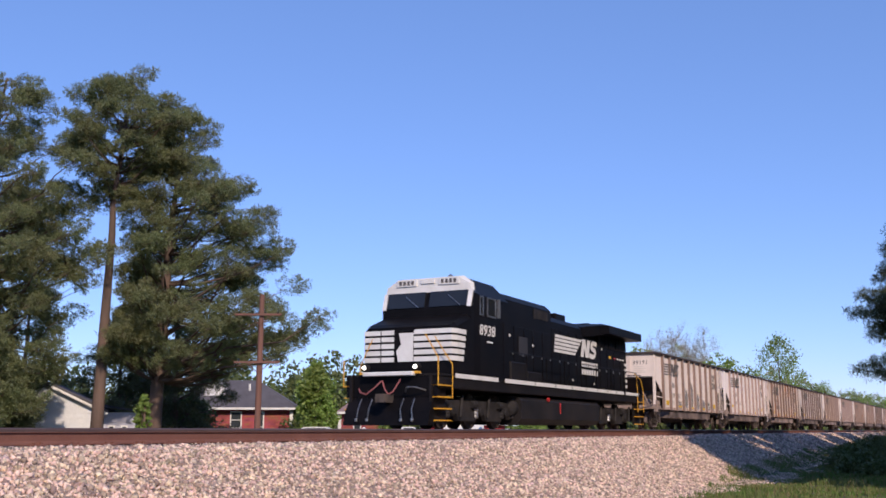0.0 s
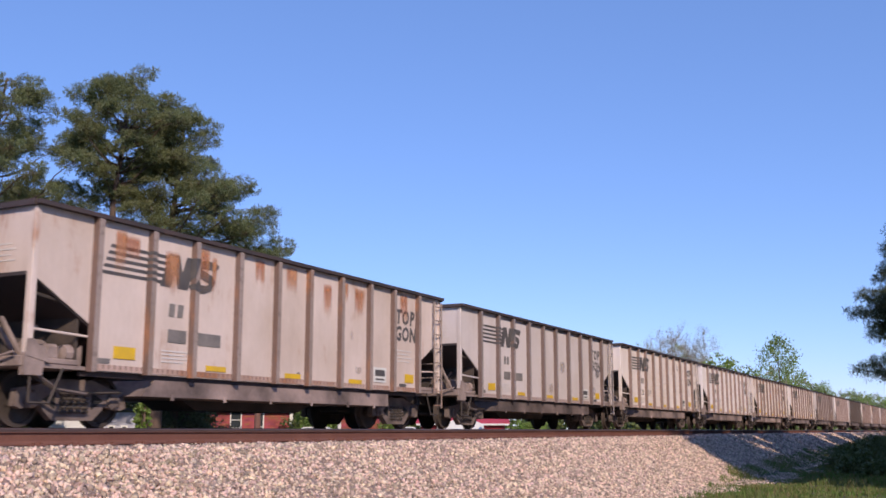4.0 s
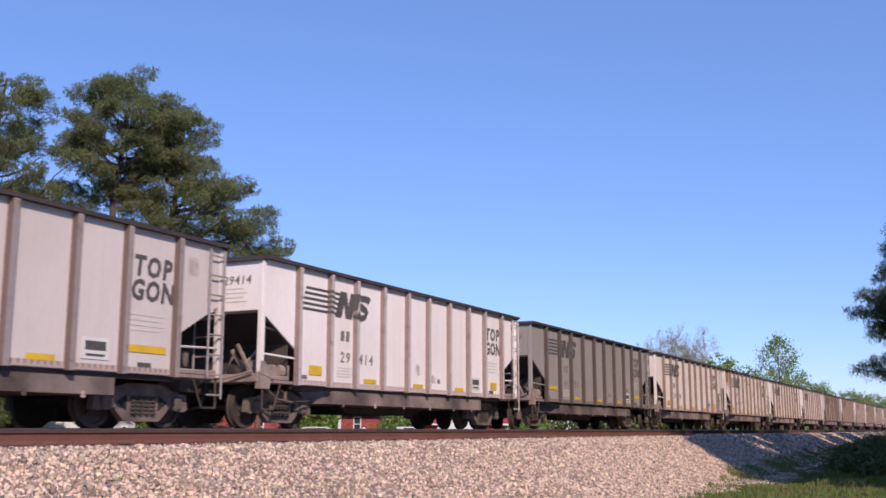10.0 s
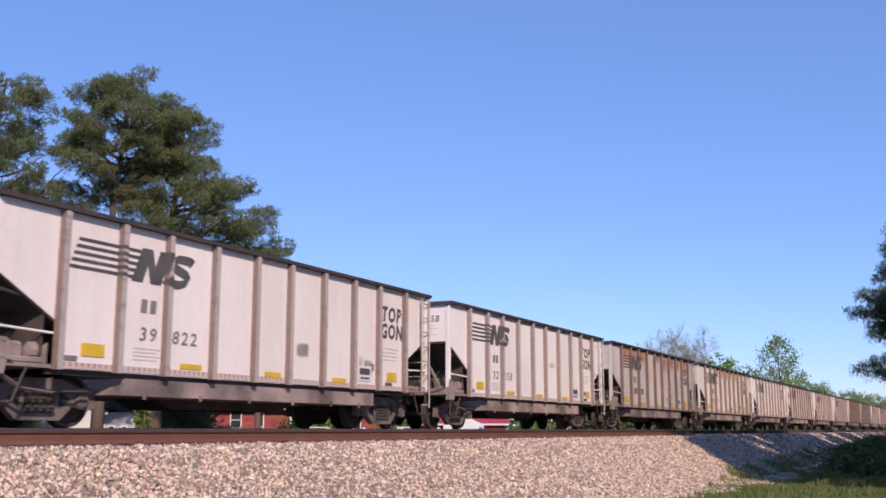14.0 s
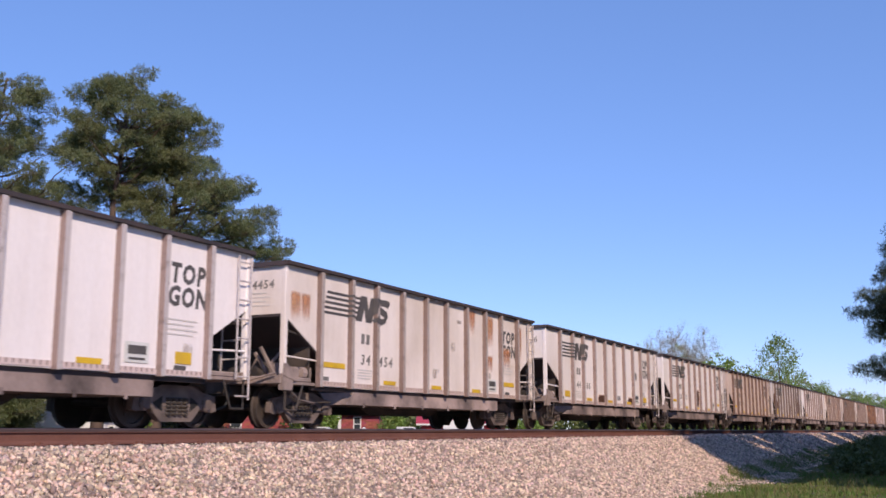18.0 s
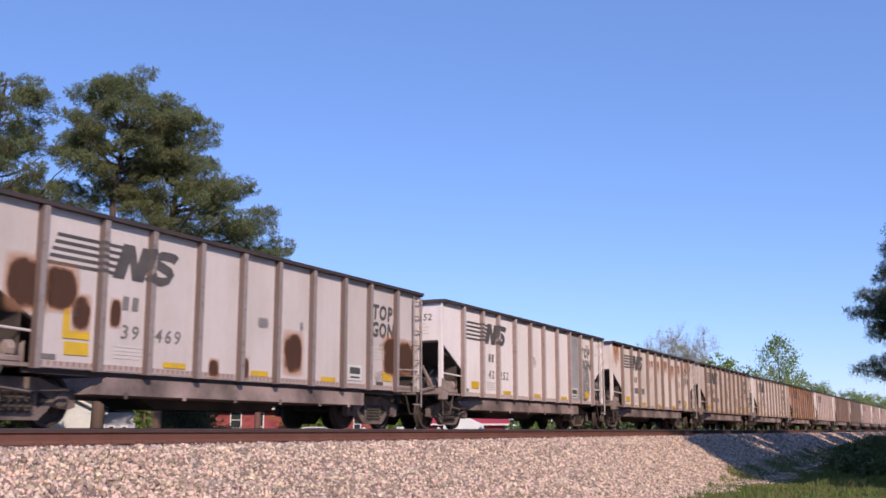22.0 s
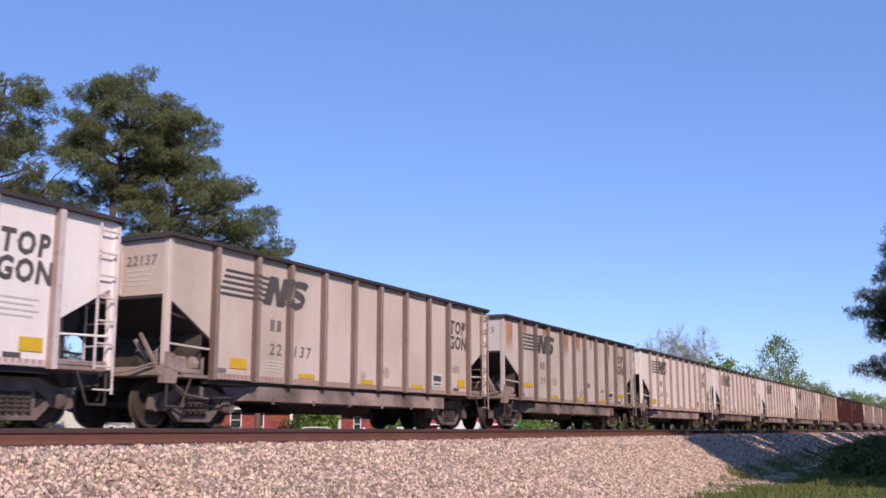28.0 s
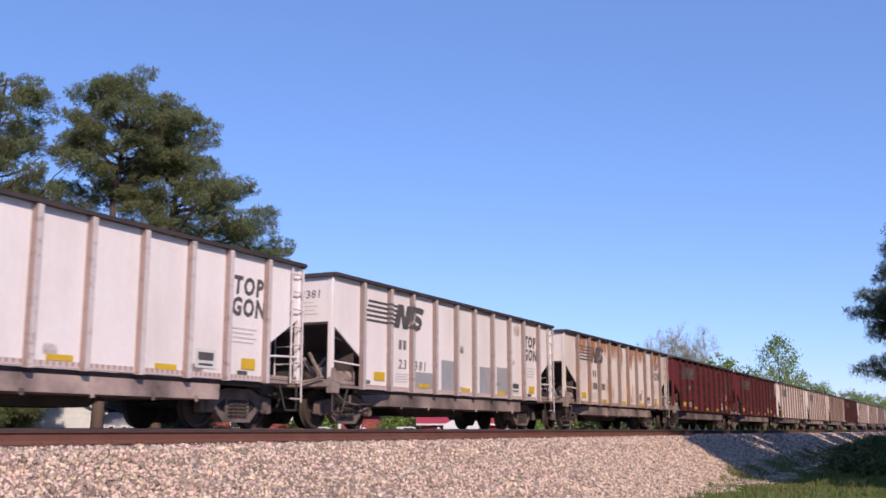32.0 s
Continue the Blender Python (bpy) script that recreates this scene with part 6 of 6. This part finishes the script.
# ---------------------------------------------------------------- the train
# coat colour, rust amount, road number (two groups) and extras of each car
W, WW, TAN, GREY, DGREY, MAROON, BROWN, DUSTY = (0.86, 0.765, 0.73), (0.90, 0.83, 0.83), (0.70, 0.585, 0.535), (0.66, 0.59, 0.58), (0.36, 0.33, 0.32), (0.16, 0.03, 0.035), (0.56, 0.42, 0.36), (0.68, 0.535, 0.475)
CARS = [
    (W, 0.25, "39", "191", "soot"), (WW, 0.08, "38", "004", ""), (TAN, 0.5, "", "", "streaks"), (GREY, 0.2, "", "", ""), (W, 0.2, "26", "339", ""),
    (WW, 0.12, "34", "771", ""), (W, 0.42, "42", "190", "streaks front"), (W, 0.10, "44", "628", ""), (GREY, 0.08, "39", "392", ""), (WW, 0.1, "29", "414", ""),
    (DGREY, 0.15, "41", "786", ""), (W, 0.12, "20", "088", ""), (W, 0.22, "44", "908", "streaks front"), (W, 0.08, "39", "822", ""), (WW, 0.12, "32", "258", ""),
    (GREY, 0.4, "", "", "top"), (W, 0.3, "25", "855", "top"), (WW, 0.02, "28", "872", ""), (W, 0.28, "34", "454", "front"), (WW, 0.15, "44", "866", ""),
    (WW, 0.12, "28", "615", ""), (DUSTY, 0.22, "39", "027", ""), (GREY, 0.2, "39", "469", ""), (WW, 0.12, "42", "252", "panel"), (W, 0.4, "", "", "streaks front"),
    (TAN, 0.4, "", "", "dirt"), (W, 0.12, "44", "868", "dirt"), (BROWN, 0.7, "", "", "streaks front top"), (WW, 0.05, "25", "712", ""), (TAN, 0.3, "22", "137", ""),
    (GREY, 0.3, "39", "615", "streaks front"), (WW, 0.05, "38", "211", ""), (WW, 0.12, "31", "893", ""), (WW, 0.08, "31", "098", ""), (WW, 0.1, "23", "381", "squares"),
    (W, 0.55, "", "", "top streaks"), (MAROON, 0.1, "", "", ""), (MAROON, 0.1, "", "", ""), (W, 0.2, "", "", ""), (W, 0.1, "", "", ""), (TAN, 0.3, "", "", ""), (MAROON, 0.1, "", "", ""),
    (WW, 0.1, "", "", ""), (W, 0.2, "", "", ""), (GREY, 0.2, "", "", ""), (TAN, 0.3, "", "", ""), (MAROON, 0.1, "", "", ""), (W, 0.1, "", "", ""), (W, 0.3, "", "", ""),
    (GREY, 0.1, "", "", ""), (W, 0.2, "", "", ""), (TAN, 0.4, "", "", ""), (W, 0.1, "", "", ""), (GREY, 0.2, "", "", ""), (W, 0.1, "", "", "")]
LOOKS = {W: "off-white", WW: "white", TAN: "tan dust-stained", GREY: "grey", DGREY: "dark grey", MAROON: "maroon", BROWN: "rust-brown", DUSTY: "tan dust-stained"}


def plate(name, car, x, z, w, h, material, lift=0.006):
    part(name, decal(B(), [(x, z), (x + w, z), (x + w, z + h), (x, z + h)], -HALF - lift, 0.003), material, car)


# rust runs and blotches that single cars show: start, foot, width and height in metres
RUNS = {
    6: [(0.35, 2.5, 0.3, 0.95), (5.35, 2.3, 0.22, 0.9), (6.6, 2.2, 0.3, 1.0), (7.9, 2.15, 0.6, 1.0), (9.1, 2.2, 0.3, 0.9), (9.6, 2.3, 0.3, 0.9), (12.0, 2.6, 0.3, 0.8), (12.85, 2.3, 0.3, 1.0)],
    12: [(5.9, 2.95, 0.25, 0.3), (7.1, 2.7, 0.2, 0.5), (7.85, 2.35, 0.3, 0.9), (9.25, 2.1, 0.42, 1.15), (10.4, 2.5, 0.25, 0.8), (10.75, 2.4, 0.35, 0.9)],
    16: [(6.47, 2.55, 1.0, 0.95), (7.66, 2.6, 1.05, 0.9), (8.97, 2.6, 0.95, 0.9), (5.2, 2.7, 1.0, 0.8), (3.95, 2.7, 1.0, 0.8)],
    18: [(0.2, 2.2, 0.4, 0.75), (0.6, 2.15, 0.38, 0.8), (9.1, 2.6, 0.5, 0.85), (10.3, 2.2, 0.6, 1.2), (10.35, 1.5, 0.5, 0.7), (11.5, 1.7, 0.7, 0.8), (12.75, 2.0, 0.4, 1.3)],
    24: [(5.35, 2.5, 0.42, 0.6), (5.8, 2.6, 0.4, 0.5), (6.72, 2.4, 0.6, 0.75), (7.75, 2.35, 0.98, 0.9), (9.2, 2.15, 0.8, 0.95), (10.4, 2.2, 0.75, 1.0), (12.0, 2.5, 0.55, 0.95), (12.9, 2.35, 0.42, 1.0), (0.2, 2.3, 0.85, 1.2)],
    30: [(0.2, 2.3, 0.6, 1.1), (1.62, 2.85, 0.35, 0.6), (1.45, 1.75, 0.25, 1.0), (3.4, 2.9, 0.3, 0.55), (5.3, 2.35, 0.7, 1.15), (6.65, 2.6, 0.6, 0.9), (8.3, 2.8, 0.3, 0.7), (10.5, 2.4, 0.3, 1.0), (11.6, 2.3, 0.3, 1.1)]}
BLOTCHES = {
    19: [(5.5, 0.94, 1.0, 0.42), (9.5, 0.94, 0.66, 0.42), (3.86, 0.98, 0.24, 0.6), (10.3, 0.96, 0.3, 0.55)],
    20: [(6.75, 1.12, 0.72, 1.0)],
    22: [(0.62, 1.72, 0.95, 0.98), (1.36, 1.78, 0.82, 0.86), (2.0, 1.5, 0.46, 0.7), (2.84, 1.65, 0.3, 0.55), (7.82, 1.08, 0.82, 1.02), (12.0, 1.2, 0.95, 1.15), (12.75, 1.3, 0.9, 1.0), (5.45, 0.94, 0.35, 0.4), (6.48, 0.94, 0.25, 0.5)],
    32: [(5.3, 0.94, 0.62, 0.42), (4.4, 0.94, 0.6, 0.22)]}
SQUARES = [(4.0, 0.45), (5.55, 0.85), (8.05, 0.8), (9.3, 0.85)]
FRESH = (1, 28, 31, 32, 33)
STRIPS = (1, 8, 10, 18, 20, 21, 30)


def dress(car, k):
    """Gives a copied car its own coat, number and marks of wear; returns what was added."""
    coat, rust, a, b, extra = CARS[k]
    rng = random.Random(400 + k)
    before = set(car.children)
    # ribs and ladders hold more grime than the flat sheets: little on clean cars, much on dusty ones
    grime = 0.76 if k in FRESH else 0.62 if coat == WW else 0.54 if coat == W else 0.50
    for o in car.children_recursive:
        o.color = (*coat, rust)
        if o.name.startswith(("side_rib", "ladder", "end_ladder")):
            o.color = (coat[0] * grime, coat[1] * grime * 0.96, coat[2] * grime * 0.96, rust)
    state = "with rust streaks" if rust > 0.35 else "with light grime"
    if k == 22:
        state = "with dark rust blotches"
    elif "squares" in extra:
        state = "with grey touched-up squares"
    elif "soot" in extra:
        state = "with coal stains low on its side"
    tagged(car, "%s coal hopper car %s" % (LOOKS[coat], state), "freight car", "coal hopper cars")
    y = -HALF - 0.004
    if a:
        lettering("road_number", a, 0.34, 3.13, y, 1.51, M_FAINT, car, "faded grey stencilled number", 1.12, 0.8, 1.3)
    elif k < 36:
        plate("number_bar", car, 3.14, 1.53, 0.5, 0.24, M_FAINT)
    if b:
        lettering("road_number", b, 0.34, 3.97, y, 1.51, M_FAINT, car, "faded grey stencilled number", 1.12, 0.8, 1.3)
    elif k < 36:
        plate("number_bar", car, 3.97, 1.53, 0.66, 0.24, M_FAINT)
    if a and b:
        link("end_number", text_mesh(a + b, 0.26, gap=1.15), M_FAINT, car, "", Matrix.Translation((-0.004, -0.56, 2.98)) @ Matrix.Rotation(radians(-90), 4, "Z"))
    # yellow reflective patches at both ends: squares on some cars, long strips on others
    if k in STRIPS:
        plate("reflector", car, 1.48, 1.36, 0.95, 0.12, M_YELLOW, 0.012)
        plate("reflector", car, 11.5, 1.30, 0.95, 0.13, M_YELLOW, 0.012)
    else:
        plate("reflector", car, 1.98 - 0.2 * rng.random(), 1.16, 0.52, 0.21, M_YELLOW, 0.012)
        plate("reflector", car, 12.05 - 0.35 * rng.random(), 1.16, 0.46, 0.22, M_YELLOW, 0.012)
    plate("stencil_block", car, 1.45, 1.06, 0.3, 0.09, M_FAINT, 0.005)
    plate("stencil_block", car, 11.75, 1.02, 0.34, 0.11, M_LOGO, 0.005)
    bays = list(zip([0.05] + RIBS, RIBS + [BODY]))
    for x, z, w, h in RUNS.get(k, ()):
        plate("rust_stain", car, x, z, w, h, M_STREAK, rng.uniform(0.006, 0.0105))
    for x, z, w, h in BLOTCHES.get(k, ()):
        plate("rust_blotch", car, x, z, w, h, M_BLOTCH, 0.0135 if k == 22 else 0.006)
    if k == 22:
        plate("reflector", car, 1.85, 1.42, 0.14, 0.5, M_YELLOW, 0.013)
        plate("reflector", car, 1.99, 1.42, 0.44, 0.13, M_YELLOW, 0.013)
    if "front" in extra and k not in RUNS or k == 12:
        plate("rust_stain", car, 0.10, 2.15, 1.12, 1.3, M_STREAK)
        plate("rust_stain", car, 0.25, 2.4, 0.78, 1.05, M_STREAK, 0.010)
    if "streaks" in extra and k not in RUNS:
        for lo, hi in bays[1:-1]:
            for _ in range(rng.choice((0, 1, 1, 2))):
                w = rng.uniform(0.16, 0.5)
                h = rng.uniform(0.5, 1.2)
                plate("rust_stain", car, rng.uniform(lo + 0.08, hi - 0.1 - w), 3.45 - h - rng.random() ** 2 * 0.35, w, h, M_STREAK, rng.uniform(0.006, 0.011))
    if "top" in extra and k not in RUNS:
        for lo, hi in bays[1:-1]:
            if rng.random() < 0.85:
                z = rng.uniform(2.4, 2.9)
                plate("rust_stain", car, lo + 0.08, z, hi - lo - 0.16, min(0.95, 3.46 - z), M_STREAK)
    if "soot" in extra:
        for i, (lo, hi) in enumerate(bays[3:9]):
            plate("coal_stain", car, lo + 0.08, 0.94, hi - lo - 0.16, (0.5, 1.15, 1.25, 0.95, 0.65, 0.4)[i], M_SMUDGE)
    if "dirt" in extra:
        for lo, hi in bays[1:-1]:
            if rng.random() < 0.5:
                plate("dirt_stain", car, lo + 0.1, rng.uniform(1.1, 1.9), hi - lo - 0.2, rng.uniform(0.5, 0.9), M_DIRT)
    if "panel" in extra:
        plate("grey_panel", car, 10.26, 0.98, 1.01, 2.44, M_GREYP, 0.0045)
        plate("coal_stain", car, 11.45, 0.95, 1.1, 1.6, M_SMUDGE)
    if "squares" in extra:
        for x, h in SQUARES:
            hi = min(r for r in RIBS if r > x + 0.3)
            plate("touch_up_square", car, x, 1.02, hi - 0.09 - x, h, M_GREYP, 0.0045)
    for _ in range(2 if k in FRESH else 5 if k < 36 else 0):
        lo, hi = bays[rng.randrange(5, 11)]
        w, h = rng.uniform(0.12, 0.6), rng.uniform(0.10, 0.45)
        plate("grime_scuff", car, rng.uniform(lo + 0.1, max(lo + 0.11, hi - 0.1 - w)), rng.choice((0.98, 1.05, 1.3, 1.9, 2.75)) + rng.uniform(0, 0.25), w, h, M_DIRT if rng.random() < 0.75 else M_SMUDGE, 0.005)
    return [o for o in car.children if o not in before]


def shorten(vehicle, k, low=1.0):
    """Draws a vehicle's parts closer together lengthwise and in height; wheels stay round."""
    for o in vehicle.children_recursive:
        o.location.x *= k
        if not o.name.startswith("wheelset"):
            o.location.z *= low
        if not o.name.startswith(("wheelset", "lettering")):
            o.data.transform(Matrix.Diagonal((k, 1, low, 1)))


def build_train():
    eng, loco_wheels = build_loco()
    shorten(eng, 0.962, 0.97)
    first, compact = build_hopper()[0], build_hopper()[0]
    shorten(compact, SHRINK)
    cars = []
    for k in range(len(CARS)):
        base = compact if k in SHORT_CARS else first
        cars.append(base if base not in cars else copy_thing(base, Matrix.Identity(4)))
    for k, c in enumerate(cars):
        marks = dress(c, k)
        if k in SHORT_CARS:
            for o in marks:
                o.matrix_basis = Matrix.Diagonal((SHRINK, 1, 1, 1)) @ o.matrix_basis
    # the last cars stay far off: their smallest gear is left away
    small = ("spring_nest", "window_recess", "brake_lever", "brake_rod", "valve", "gusset", "bracing_plate", "uncoupling_lever", "pipe_run", "air_hose", "brake_pipe", "end_data_lines", "data_block",
             "panel_print", "floor_brace", "stencil_block", "bearing_cap", "end_stiffener", "brake_wheel", "jacking_pad", "initials_mark", "strut", "end_bracket", "rivet_strip", "side_step")
    for c in cars[37:]:
        for o in [o for o in c.children_recursive if o.name.startswith(small)]:
            bpy.data.objects.remove(o)
    spin = [w for c in cars for w in c.children_recursive if w.name.startswith("wheelset")]
    return eng, loco_wheels, cars, spin


def motions():
    """The train rolls past at a steady, slightly rising speed."""
    times = [0.5 * i for i in range(65)]
    walk(ENGINE, [(t, pose(LOCO_0 - travelled(t), FAR_C, 0)) for t in times])
    for k, c in enumerate(TRAIN):
        front = CAR_0 + sum(SHORT if j in SHORT_CARS else LONG for j in range(k))
        walk(c, [(t, pose(front - travelled(t), FAR_C, 0)) for t in times])
    # wheels turn as they roll; wheels at the same place in their truck share one turning
    for wheels, radius in (([w for pair in LOCO_WHEELS for w in pair], 0.533), (CAR_WHEELS, 0.457)):
        keyed = {}
        for w in wheels:
            x = round(w.matrix_basis.translation.x, 2)
            if x not in keyed:
                walk(w, [(i / 30, pose(x, 0, radius, 0, -math.degrees(travelled(i / 30) / radius), 0)) for i in range(961)])
                keyed[x] = w
            else:
                w.rotation_mode = "QUATERNION"
                w.animation_data_create()
                w.animation_data.action = keyed[x].animation_data.action
                w.animation_data.action_slot = keyed[x].animation_data.action_slot


def prepare_lettering():
    """Sets the type while the scene is still empty, which is quick."""
    for _, _, a, b, _ in CARS:
        for words in (a, b):
            if words:
                text_mesh(words, 0.34, bold=0.8, narrow=1.12, gap=1.3)
        if a and b:
            text_mesh(a + b, 0.26, gap=1.15)
    text_mesh("TOP", 0.50, bold=2.0, narrow=0.88, gap=1.22)
    text_mesh("GON", 0.50, bold=2.0, narrow=0.88, gap=1.15)
    text_mesh("8938", 0.46, narrow=1.32)


prepare_lettering()
build_ground()
build_bed()
build_houses()
build_yard()
build_plants()
build_grass()
ENGINE, LOCO_WHEELS, TRAIN, CAR_WHEELS = build_train()
build_stones()
build_track("track_near", NEAR_C, "empty railway track with rusty rails on wooden ties", 130, -6.0, 66.0, 0.02)
build_track("track_far", FAR_C, "railway track carrying the train", 60, 0.0, 32.0)
motions()
